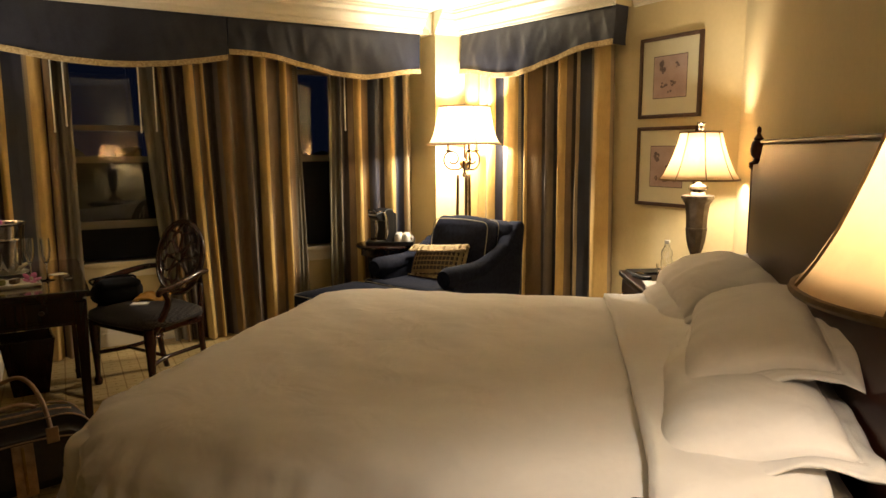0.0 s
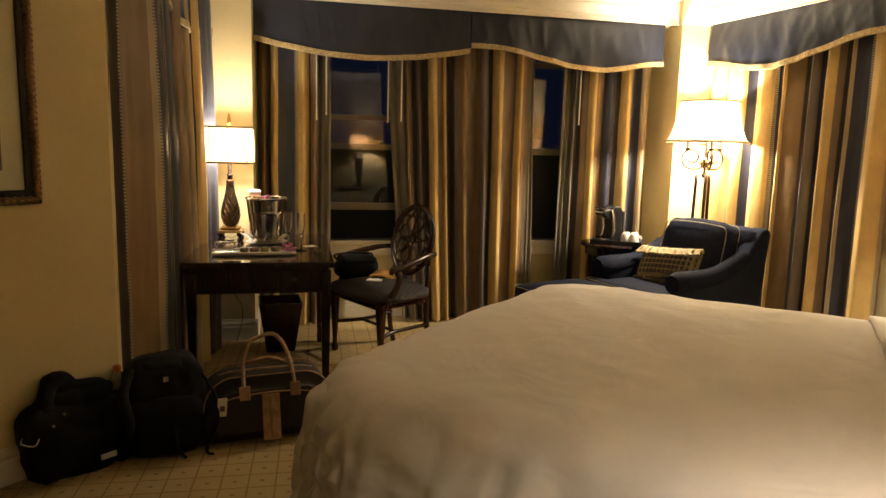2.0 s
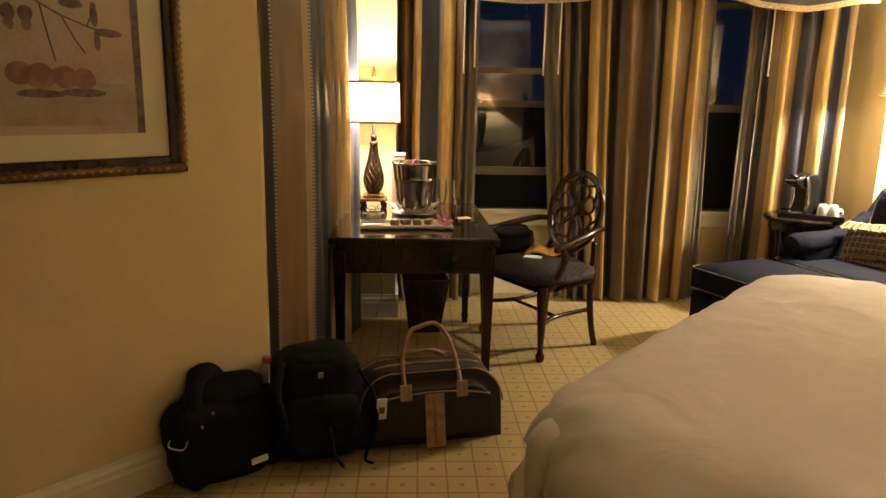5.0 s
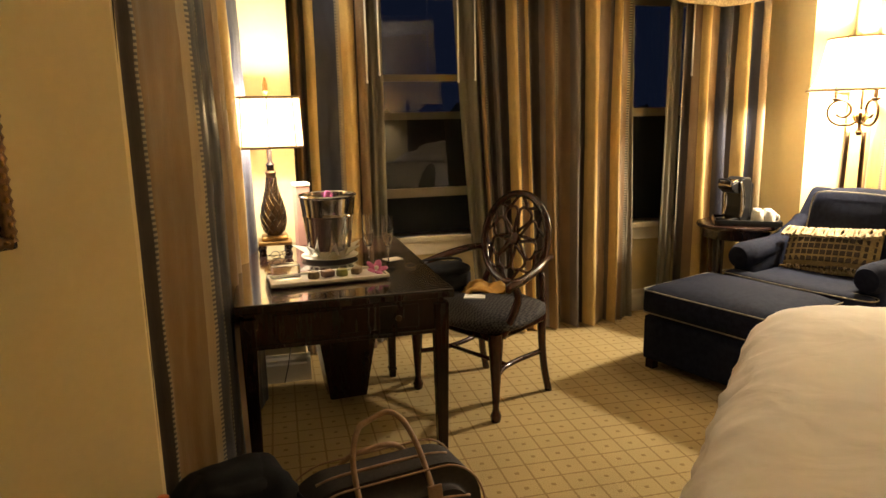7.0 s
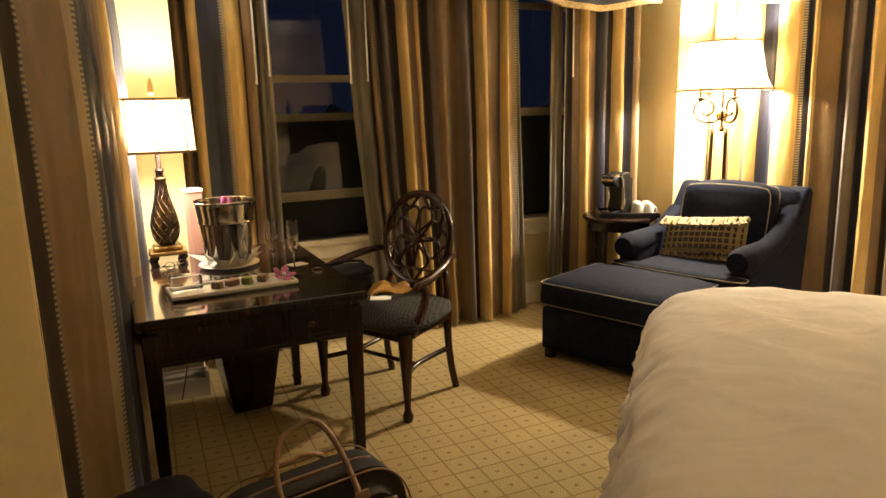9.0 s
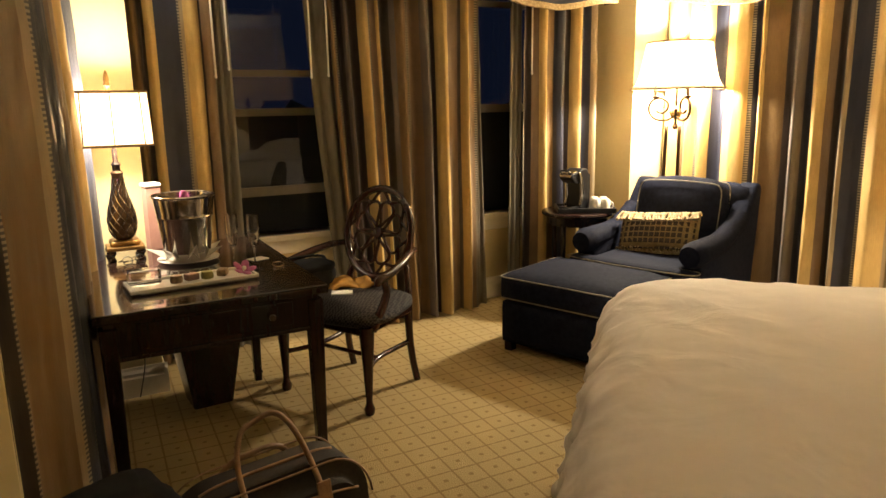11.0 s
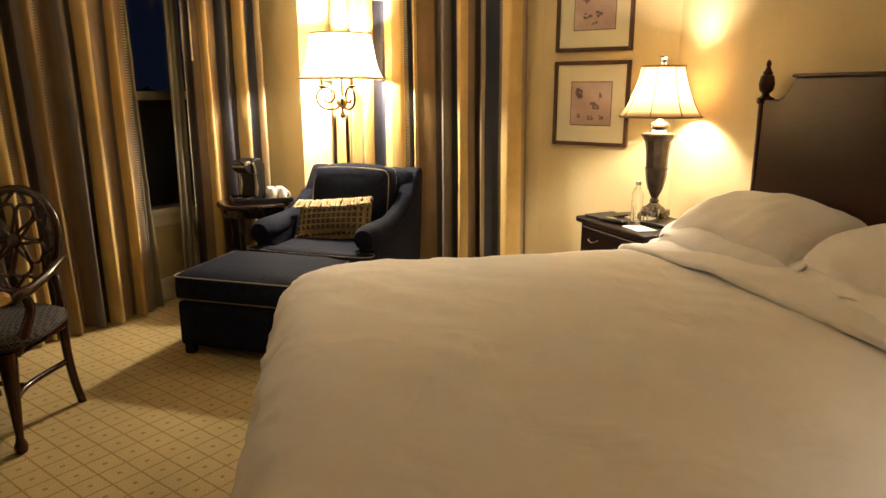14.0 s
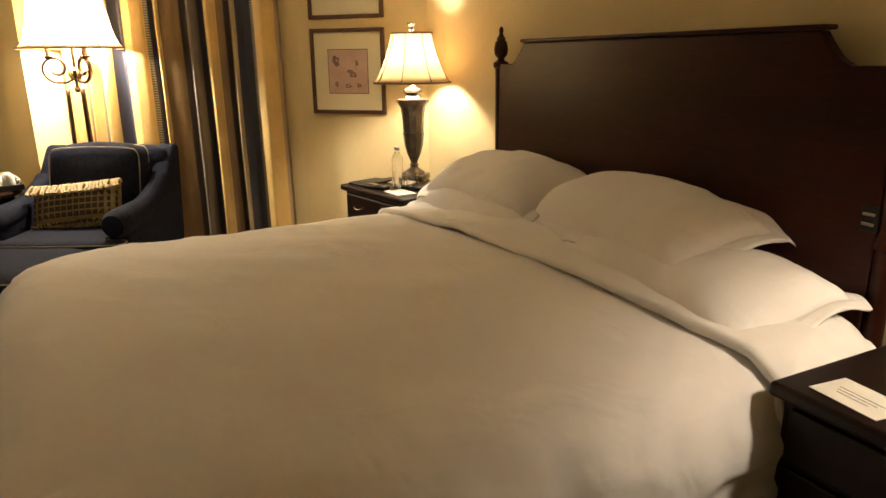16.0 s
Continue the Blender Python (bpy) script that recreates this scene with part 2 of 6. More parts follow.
LEATHER = material("tan_leather", (0.44, 0.27, 0.15), 0.5, tint=(0.24, 0.13, 0.06), scale=24, bump=0.2, bump_scale=150)
PAPER = material("white_paper", (0.74, 0.71, 0.63), 0.7, tint=(0.69, 0.66, 0.58), scale=10)
CERAMIC = material("white_china", (0.76, 0.73, 0.66), 0.15, tint=(0.72, 0.69, 0.62), scale=6)
NAPKIN = material("white_napkin", (0.70, 0.66, 0.56), 0.8, tint=(0.63, 0.59, 0.49), scale=14, bump=0.2, bump_scale=300)
PINK = material("orchid_pink", (0.26, 0.015, 0.11), 0.55, tint=(0.45, 0.12, 0.27), scale=50)
ROSE = material("rose_card", (0.50, 0.27, 0.22), 0.55, tint=(0.44, 0.23, 0.18), scale=12)
YELLOW = material("mustard_cloth", (0.46, 0.25, 0.045), 0.8, tint=(0.36, 0.18, 0.03), scale=18, bump=0.3, bump_scale=250)
CHOCO = material("petit_four", (0.10, 0.05, 0.025), 0.5, tint=(0.30, 0.20, 0.08), scale=60)
LEAF = material("green_garnish", (0.16, 0.16, 0.03), 0.5, tint=(0.26, 0.22, 0.04), scale=60)
DARKGLASS = material("polished_desk_top", (0.020, 0.010, 0.007), 0.06, tint=(0.035, 0.016, 0.010), scale=5, spec=0.8, stretch=(1, 0.15, 1), coat=1.0)
SKIRT = material("bed_skirt", (0.36, 0.25, 0.11), 0.8, tint=(0.28, 0.19, 0.08), scale=30, bump=0.3, bump_scale=200)
NIGHT_TREE = material("night_foliage", (0.02, 0.026, 0.015), 0.9, tint=(0.03, 0.04, 0.02), scale=1)
NIGHT_GROUND = material("night_ground", (0.03, 0.032, 0.03), 0.9, tint=(0.02, 0.02, 0.02), scale=0.2)
PLUSH = material("tasselled_chenille", (0.28, 0.20, 0.085), 0.9, tint=(0.20, 0.14, 0.055), scale=30, amount=0.6, bump=0.8, bump_scale=120)


def weave_material():
    """Dark upholstery in a small two-tone basket weave."""
    m = material("charcoal_basket_weave", (0.03, 0.027, 0.027), 0.8, spec=0.2)
    n, l = m.node_tree.nodes, m.node_tree.links
    co, mp, ck, nz, bp = n["Texture Coordinate"], n.new("ShaderNodeMapping"), n.new("ShaderNodeTexChecker"), n.new("ShaderNodeTexNoise"), n.new("ShaderNodeBump")
    mp.inputs["Scale"].default_value = (1.0, 0.55, 1.0)
    mp.inputs["Rotation"].default_value = (0, 0, radians(8))
    ck.inputs["Scale"].default_value = 105
    ck.inputs["Color1"].default_value, ck.inputs["Color2"].default_value = (0.013, 0.011, 0.012, 1), (0.055, 0.049, 0.046, 1)
    nz.inputs["Scale"].default_value = 40
    add = n.new("ShaderNodeVectorMath")
    add.operation = "MULTIPLY_ADD"
    add.inputs[1].default_value = (0.004, 0.004, 0.0)
    l.new(co.outputs["Object"], mp.inputs[0]), l.new(co.outputs["Object"], nz.inputs["Vector"])
    l.new(nz.outputs["Color"], add.inputs[0]), l.new(mp.outputs[0], add.inputs[2]), l.new(add.outputs[0], ck.inputs["Vector"])
    l.new(ck.outputs["Color"], n["Principled BSDF"].inputs["Base Color"])
    l.new(ck.outputs["Fac"], bp.inputs["Height"]), l.new(bp.outputs[0], n["Principled BSDF"].inputs["Normal"])
    bp.inputs["Strength"].default_value, bp.inputs["Distance"].default_value = 0.4, 0.003
    return m


SEAT = weave_material()
SASH = material("beige_sash_paint", (0.22, 0.18, 0.125), 0.5, tint=(0.18, 0.145, 0.10), scale=6)
SCREEN = material("dark_insect_screen", (0.006, 0.006, 0.007), 0.9, tint=(0.010, 0.010, 0.010), scale=300)


# ---- mesh helpers ----
def part(name, bm, mat, parent=None, label="", m=None, smooth=False):
    """One mesh object from a bmesh, under a thing or a part."""
    if m is not None:
        bm.transform(m)
    bmesh.ops.recalc_face_normals(bm, faces=bm.faces)
    me = bpy.data.meshes.new(name)
    bm.to_mesh(me)
    bm.free()
    me.materials.append(mat)
    if smooth:
        me.shade_smooth()
        if smooth is not True:
            me.set_sharp_from_angle(angle=radians(smooth))
    ob = new(name, me)
    if parent is not None:
        ob.parent = parent
    if label:
        ob["label"] = label
    return ob


def thing(name, m, label, category, group="", kind=""):
    ob = new(name)
    ob.empty_display_size = 0.1
    ob.matrix_world = m
    return tagged(ob, label, category, group, kind)


def box(x0, x1, y0, y1, z0, z1, bevel=0.0, seg=2):
    bm = bmesh.new()
    bmesh.ops.create_cube(bm, size=1)
    bm.transform(Matrix.Translation(((x0 + x1) / 2, (y0 + y1) / 2, (z0 + z1) / 2)) @ Matrix.Diagonal((x1 - x0, y1 - y0, z1 - z0, 1)))
    if bevel:
        bmesh.ops.bevel(bm, geom=list(bm.edges), offset=bevel, segments=seg, profile=0.5, affect="EDGES", clamp_overlap=True)
    return bm


def join(*many):
    out = bmesh.new()
    for bm in many:
        me = bpy.data.meshes.new("tmp")
        bm.to_mesh(me)
        bm.free()
        out.from_mesh(me)
        bpy.data.meshes.remove(me)
    return out


def lathe(profile, n=28, start=0.0, cap=True):
    """A turned body from (radius, height) pairs, bottom to top."""
    bm = bmesh.new()
    rings = []
    for r, z in profile:
        rings.append([bm.verts.new((r * math.cos(start + 2 * math.pi * i / n), r * math.sin(start + 2 * math.pi * i / n), z)) for i in range(n)])
    for a, b in zip(rings, rings[1:]):
        for i in range(n):
            bm.faces.new((a[i], a[(i + 1) % n], b[(i + 1) % n], b[i]))
    if cap:
        if profile[0][0] > 1e-4:
            bm.faces.new(rings[0][::-1])
        if profile[-1][0] > 1e-4:
            bm.faces.new(rings[-1])
    return bm


def tube(points, radius, n=8, closed=False):
    """A round bar along points; radius is a number or one for each point."""
    bm = bmesh.new()
    pts = [Vector(p) for p in points]
    k = len(pts)
    rad = [radius] * k if isinstance(radius, (int, float)) else list(radius)
    if not closed and 3 < k < 13:
        fine, fine_r = [], []
        for i in range(k - 1):
            p0, p1, p2, p3 = pts[max(i - 1, 0)], pts[i], pts[i + 1], pts[min(i + 2, k - 1)]
            for j in range(4):
                t = j / 4
                fine.append(0.5 * (2 * p1 + (p2 - p0) * t + (2 * p0 - 5 * p1 + 4 * p2 - p3) * t * t + (3 * p1 - p0 - 3 * p2 + p3) * t ** 3))
                fine_r.append(rad[i] + (rad[i + 1] - rad[i]) * t)
        pts, rad = fine + [pts[-1]], fine_r + [rad[-1]]
        k = len(pts)
    rings, up = [], None
    for i, p in enumerate(pts):
        a = pts[(i - 1) % k] if closed or i else pts[0]
        b = pts[(i + 1) % k] if closed or i < k - 1 else pts[-1]
        d = (b - a).normalized()
        if up is None:
            up = d.orthogonal().normalized()
        up = (up - d * up.dot(d)).normalized()
        side = d.cross(up)
        rings.append([bm.verts.new(p + rad[i] * (math.cos(2 * math.pi * j / n) * up + math.sin(2 * math.pi * j / n) * side)) for j in range(n)])
    pairs = list(zip(rings, rings[1:])) + ([(rings[-1], rings[0])] if closed else [])
    for a, b in pairs:
        for j in range(n):
            bm.faces.new((a[j], a[(j + 1) % n], b[(j + 1) % n], b[j]))
    if not closed:
        bm.faces.new(rings[0][::-1]), bm.faces.new(rings[-1])
    return bm


def prism(outline, z0, z1, bevel=0.0):
    """An upright block on a plan outline."""
    bm = bmesh.new()
    f = bm.faces.new([bm.verts.new((x, y, z0)) for x, y in outline])
    for v in bmesh.ops.extrude_face_region(bm, geom=[f])["geom"]:
        if isinstance(v, bmesh.types.BMVert):
            v.co.z = z1
    if bevel:
        bmesh.ops.bevel(bm, geom=list(bm.edges), offset=bevel, segments=2, profile=0.5, affect="EDGES", clamp_overlap=True)
    return bm


def run(p, q):
    """A pose at p whose x axis runs to q along the plan; y points to the left of it."""
    return pose(p[0], p[1], 0, 0, 0, math.degrees(math.atan2(q[1] - p[1], q[0] - p[0])))


def plan_length(p, q):
    return math.hypot(q[0] - p[0], q[1] - p[1])


# ---- the room ----
CEILING = 2.53
# corners of the floor, anticlockwise: bed wall, picture wall, bay, west wall, back
P_BACK_E, P_BED, P_PIC, P_BAY_E = (-1.73, -1.98), (3.37, 3.12), (3.37, 3.98), (3.12, 6.00)
P_BAY_W, P_WEST, P_BACK_W = (-0.86, 6.00), (-0.94, 3.81), (-4.20, 0.55)


def wall(name, p, q, label, openings=(), t=0.14):
    """A thick wall from p to q with the room on its left, and openings (x0, x1, z0, z1) through it."""
    n = plan_length(p, q)
    pieces, x = [], 0.0
    for x0, x1, z0, z1 in openings:
        pieces += [box(x, x0, -t, 0, 0, CEILING), box(x0, x1, -t, 0, 0, z0), box(x0, x1, -t, 0, z1, CEILING)]
        x = x1
    pieces.append(box(x, n, -t, 0, 0, CEILING))
    ob = part(name, join(*pieces), WALL)
    ob.matrix_world = run(p, q)
    return tagged(ob, label, "wall", kind="structure")


floor = part("floor", box(-4.6, 3.9, -2.3, 6.3, -0.1, 0), CARPET)
tagged(floor, "cream carpet with a tan square lattice and dots", "carpet", kind="structure")
ceiling = part("ceiling", box(-4.6, 3.9, -2.3, 6.3, CEILING, CEILING + 0.1), CEIL)
tagged(ceiling, "cream painted plaster ceiling", "ceiling", kind="structure")
WIN_X = ((-0.12, 0.86), (1.40, 2.38))
SILL, HEAD = 0.625, 2.25
wall("wall_bed", P_BACK_E, P_BED, "pale gold painted wall behind the bed")
wall("wall_east", P_BED, P_PIC, "pale gold painted wall with two framed prints")
wall("wall_bay_east", P_PIC, P_BAY_E, "pale gold wall behind striped curtains")
wall("wall_north", P_BAY_E, P_BAY_W, "pale gold wall with two sash windows", [(3.12 - b, 3.12 - a, SILL, HEAD) for a, b in WIN_X[::-1]])
wall("wall_bay_west", P_BAY_W, P_WEST, "pale gold wall behind striped curtains")
wall("wall_west", P_WEST, P_BACK_W, "pale gold painted wall with a large framed print")
wall("wall_back", P_BACK_W, P_BACK_E, "pale gold painted wall at the end of the room")
tagged(part("pillar_west", box(-0.90, -0.44, 5.42, 5.995, 0, CEILING), WALL), "pale gold wall pier beside the window", "pillar", kind="structure")
tagged(part("pillar_east", box(2.75, 3.15, 5.55, 5.995, 0, CEILING), WALL), "pale gold wall pier beside the window", "pillar", kind="structure")


def moulding(name, p, q, profile, mat, label, inset0=0.0, inset1=0.0):
    """A profile of (out, z) pairs run along p to q with the room on its left."""
    n = plan_length(p, q)
    bm = bmesh.new()
    a = [bm.verts.new((inset0, y, z)) for y, z in profile]
    b = [bm.verts.new((n - inset1, y, z)) for y, z in profile]
    for i in range(len(profile)):
        k = (i + 1) % len(profile)
        bm.faces.new((a[i], a[k], b[k], b[i]))
    bm.faces.new(a), bm.faces.new(b[::-1])
    ob = part(name, bm, mat)
    ob.matrix_world = run(p, q)
    return tagged(ob, label, "moulding", kind="structure")


CROWN = [(0.0, 2.352), (0.018, 2.352), (0.018, 2.368), (0.026, 2.372), (0.026, 2.392), (0.040, 2.398), (0.055, 2.420), (0.082, 2.446), (0.088, 2.452), (0.088, 2.472), (0.100, 2.476),
         (0.112, 2.490), (0.124, 2.496), (0.124, 2.512), (0.135, 2.516), (0.135, CEILING - 0.001), (0.0, CEILING - 0.001)]
BASE = [(0.001, 0.0), (0.020, 0.0), (0.020, 0.095), (0.016, 0.105), (0.016, 0.120), (0.008, 0.135), (0.006, 0.150), (0.001, 0.150)]
V_E0, V_E1 = (3.20, 3.97), (2.965, 5.50)
V_W0, V_W1 = (-0.695, 5.40), (-0.84, 3.90)
for i, (p, q) in enumerate((((2.66, 5.62), (-0.44, 5.62)), (V_E0, V_E1), (V_W0, V_W1), ((3.369, 3.13), (3.369, 3.96)), (P_BACK_E, P_BED), (P_WEST, P_BACK_W), ((-0.445, 5.419), (-0.88, 5.419)), ((3.10, 5.549), (2.74, 5.549)))):
    moulding("crown_moulding", p, q, CROWN, TRIM, "cream stepped crown moulding under the ceiling")
moulding("crown_moulding", (2.749, 5.60), (2.749, 5.95), CROWN, TRIM, "cream stepped crown moulding under the ceiling")
for p, q in ((P_BED, P_PIC), (P_WEST, P_BACK_W), (P_BACK_E, (1.25, 1.0)), ((2.74, 5.998), (-0.44, 5.998)), ((-0.42, 5.42), (-0.87, 5.42)), ((-0.44, 5.97), (-0.44, 5.40))):
    moulding("baseboard", p, q, BASE, TRIM, "cream painted baseboard with a moulded top")
# boxes above the valances
tagged(part("trim_soffit_north", box(-0.44, 2.745, 5.622, 5.999, 2.36, CEILING - 0.002), WALL), "boxed soffit above the window valance", "soffit", kind="structure")
for nm, p, q, d in (("trim_soffit_east", V_E0, V_E1, 0.17), ("trim_soffit_west", V_W0, V_W1, 0.12)):
    o = part(nm, box(0, plan_length(p, q), -d, -0.002, 2.36, CEILING - 0.002), WALL)
    o.matrix_world = run(p, q)
    tagged(o, "boxed soffit above the window valance", "soffit", kind="structure")


# ---- windows ----
def sash_window(name, x0, x1, raised, label):
    w = thing(name, pose(x0, 6.0, 0), label, "window", kind="structure")
    n, mid = x1 - x0, 1.355
    part("window_frame", join(box(0, 0.045, 0.0, 0.12, SILL, HEAD), box(n - 0.045, n, 0.0, 0.12, SILL, HEAD), box(0.045, n - 0.045, 0.0, 0.12, HEAD - 0.045, HEAD)), SASH, w)
    part("window_sill", box(-0.06, n + 0.06, -0.045, 0.12, SILL - 0.035, SILL, 0.006), TRIM, w)
    part("apron", box(-0.03, n + 0.03, -0.018, -0.002, SILL - 0.12, SILL - 0.037, 0.004), TRIM, w)

    def sash(nm, z0, z1, y, low):
        bars = [box(0.047, 0.085, y, y + 0.03, z0, z1), box(n - 0.085, n - 0.047, y, y + 0.03, z0, z1), box(0.085, n - 0.085, y, y + 0.03, z0, z0 + low), box(0.085, n - 0.085, y, y + 0.03, z1 - 0.04, z1)]
        s = part(nm, join(*bars), SASH, w)
        g = part("pane", box(0.085, n - 0.085, y + 0.012, y + 0.017, z0 + low, z1 - 0.04), PANE, s)
        g.visible_shadow = False
    sash("upper_sash", mid - 0.02, HEAD - 0.047, 0.070, 0.045)
    z0 = SILL + 0.002 + raised
    sash("lower_sash", z0, z0 + mid - SILL + 0.01, 0.030, 0.055)
    if raised:
        part("insect_screen", box(0.047, n - 0.047, 0.108, 0.112, SILL, mid), SCREEN, w, "black insect screen")
    return w


sash_window("window_1", *WIN_X[0], 0.235, "cream sash window with its lower sash raised at night")
sash_window("window_2", *WIN_X[1], 0.70, "cream sash window with its lower sash pushed right up")

# ---- outside ----
ground = part("ground", box(-600, 600, 7, 1200, -14.1, -14), NIGHT_GROUND)
tagged(ground, "dark ground below the windows at night", "ground", kind="structure")
rnd = random.Random(5)
bm = bmesh.new()
for i in range(900):
    x, y = rnd.uniform(-260, 320), rnd.uniform(170, 230)
    r = rnd.uniform(2.5, 6)
    top = -1.5 + 3.2 * noise.noise((x * 0.03, y * 0.03, 0)) + 3.0 * noise.noise((x * 0.11, 3, 0))
    ico = bmesh.ops.create_icosphere(bm, subdivisions=1, radius=r, matrix=pose(x, y, min(top, rnd.uniform(-14, 2)) - r * 0.3))
    for v in ico["verts"]:
        v.co += Vector((rnd.uniform(-1, 1), rnd.uniform(-1, 1), rnd.uniform(-1, 1))) * r * 0.3
tagged(part("tree_line", bm, NIGHT_TREE), "dark distant line of trees below the dusk sky", "trees", kind="stuff")
GLOW = bpy.data.materials.new("street_light_glow")
GLOW.use_nodes = True
GLOW.node_tree.nodes["Principled BSDF"].inputs["Emission Color"].default_value = (1.0, 0.8, 0.5, 1)
GLOW.node_tree.nodes["Principled BSDF"].inputs["Emission Strength"].default_value = 2.0
bm = bmesh.new()
for i in range(7):
    bmesh.ops.create_icosphere(bm, subdivisions=1, radius=0.14, matrix=pose(rnd.uniform(40, 110), 165, rnd.uniform(-2.6, -0.6)))
tagged(part("distant_lights", bm, GLOW), "tiny far lights among the trees", "lights", kind="stuff")


# ---- curtains and valances ----
def curtain(name, p, q, z1, bands, label, lean=(0.0, 0.0), seed=0, z0=0.012, depth=0.034, bow=None, mat=None):
    """A pleated hanging from p to q, with the room on its left. bands: letter of the dyed or shaded colour, width in
    millimetres, and + for a fold that stands out or - for one that lies back.
    lean: how far each end moves along the run at the bottom; bow: how far the cloth as a whole stands out along the
    run."""
    n, rows = plan_length(p, q), 26
    parsed = []
    for word in bands.split():
        sign = {"+": 1.0, "-": -1.0}.get(word[-1], 0.0)
        parsed.append((word[0], float(word[1:].rstrip("+-")) / (1000 if word[0] != "L" else 1600), sign))
    k = n / sum(w for _, w, _ in parsed)
    mids, outs, marks, x = [], [], [], 0.0
    for letter, w, sign in parsed:
        mids.append(x + w * k / 2), outs.append(sign * depth * min(1.0, 0.35 + w / 0.07))
        cuts = max(2, math.ceil(w * k / 0.009))
        for c in range(cuts):
            marks.append((x + w * k * c / cuts, letter, (c / cuts, sign, w * k)))
        x += w * k
    marks.append((n, parsed[-1][0], (1.0, 0.0, 0.02)))
    bm = bmesh.new()
    uv = bm.loops.layers.uv.new("uv")
    grid = []
    for j in range(rows + 1):
        t = j / rows
        z = z1 + (z0 - z1) * t
        row = []
        for xm, letter, (c, sign, w) in marks:
            s = xm / n
            y = float(np.interp(xm, mids, outs)) * (0.5 + 0.65 * t)
            arch_ = math.sqrt(max(0.0, 1 - (2 * c - 1) ** 2))
            y += sign * min(0.30 * w, 0.026) * arch_ * min(1.0, 0.5 + 1.2 * t) + 0.010 * noise.noise((s * n * 7, t * 1.7, seed)) + 0.006 * noise.noise((s * n * 16, t * 3.4, seed + 5))
            kink = 1 - 3.0 * abs(noise.noise((s * n * 5, t * 7.0, seed + 9)))
            y += 0.008 * max(0.0, kink) * noise.noise((s * n * 30, t * 24, seed))
            if bow:
                y += bow(s) * min(1.0, 0.78 + 0.5 * t)
            xx = xm + (lean[0] * (1 - s) + lean[1] * s) * t ** 1.3 + 0.011 * noise.noise((s * n * 4, t * 2.3, seed + 2)) * min(1, 6 * s, 6 * (1 - s))
            row.append(bm.verts.new((xx, y, z)))
        grid.append(row)
    for j in range(rows):
        for i in range(len(marks) - 1):
            f = bm.faces.new((grid[j][i], grid[j + 1][i], grid[j + 1][i + 1], grid[j][i + 1]))
            f.smooth = True
            u = (DYES_AND_SHADES.index(marks[i][1]) + 0.5) / 16
            for loop, r in zip(f.loops, (j, j + 1, j + 1, j)):
                loop[uv].uv = (u, r / rows * z1)
    me = bpy.data.meshes.new(name)
    bm.to_mesh(me)
    bm.free()
    me.materials.append(mat or STRIPE)
    ob = new(name, me)
    ob.matrix_world = run(p, q)
    return tagged(ob, label, "curtain", "sheer linings" if mat else "striped curtains")


CL = "long gold, navy and bronze striped curtain"
# north wall, from east to west
NY = 5.80
# the D- bands paint shade into the valleys between folds
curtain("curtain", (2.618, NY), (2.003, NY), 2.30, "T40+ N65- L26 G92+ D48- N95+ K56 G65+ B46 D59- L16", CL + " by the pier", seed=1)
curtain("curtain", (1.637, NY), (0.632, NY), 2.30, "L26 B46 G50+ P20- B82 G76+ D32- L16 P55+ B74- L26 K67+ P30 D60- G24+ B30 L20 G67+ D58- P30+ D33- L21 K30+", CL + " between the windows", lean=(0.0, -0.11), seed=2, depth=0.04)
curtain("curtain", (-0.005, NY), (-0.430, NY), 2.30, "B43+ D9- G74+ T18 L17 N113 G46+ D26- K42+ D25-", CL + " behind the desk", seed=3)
SH = "S30+ S24- S36+ S22- S28+"
curtain("sheer_curtain", (2.015, NY + 0.05), (1.925, NY + 0.05), 2.30, SH, "grey sheer lining hanging beside the striped curtain", mat=SHEER, seed=4, depth=0.012, lean=(0, 0.02))
curtain("sheer_curtain", (1.672, NY + 0.05), (1.615, NY + 0.05), 2.30, SH, "grey sheer lining hanging beside the striped curtain", mat=SHEER, seed=5, depth=0.012, lean=(-0.06, 0))
curtain("sheer_curtain", (0.72, NY + 0.05), (0.505, NY + 0.05), 2.30, SH, "grey sheer lining pulled aside from the open window", mat=SHEER, seed=6, depth=0.014, lean=(-0.10, -0.16))
curtain("sheer_curtain", (0.098, NY + 0.05), (-0.03, NY + 0.05), 2.30, SH, "grey sheer lining beside the open window", mat=SHEER, seed=7, depth=0.012)
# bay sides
# K115 G38+ is one gold fold: shaded face, then its painted bright edge
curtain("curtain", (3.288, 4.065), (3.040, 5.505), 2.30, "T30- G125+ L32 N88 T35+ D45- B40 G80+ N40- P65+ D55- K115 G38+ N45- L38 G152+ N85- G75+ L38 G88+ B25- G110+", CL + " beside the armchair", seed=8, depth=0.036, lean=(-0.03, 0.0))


def west_bow(s):
    """The stack of cloth stands out most near its end and falls back to the corner of the wall."""
    return float(np.interp(s, [0.0, 0.05, 0.45, 0.68, 0.74, 0.765, 1.0], [0.03, 0.045, 0.05, 0.075, 0.115, 0.132, 0.008]))


# K188 is gold painted as dim as far, grazing lamplight leaves it
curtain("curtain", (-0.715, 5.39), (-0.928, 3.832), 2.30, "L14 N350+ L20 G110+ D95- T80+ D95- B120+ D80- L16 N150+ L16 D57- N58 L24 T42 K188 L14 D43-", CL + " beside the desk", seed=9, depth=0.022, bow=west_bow)
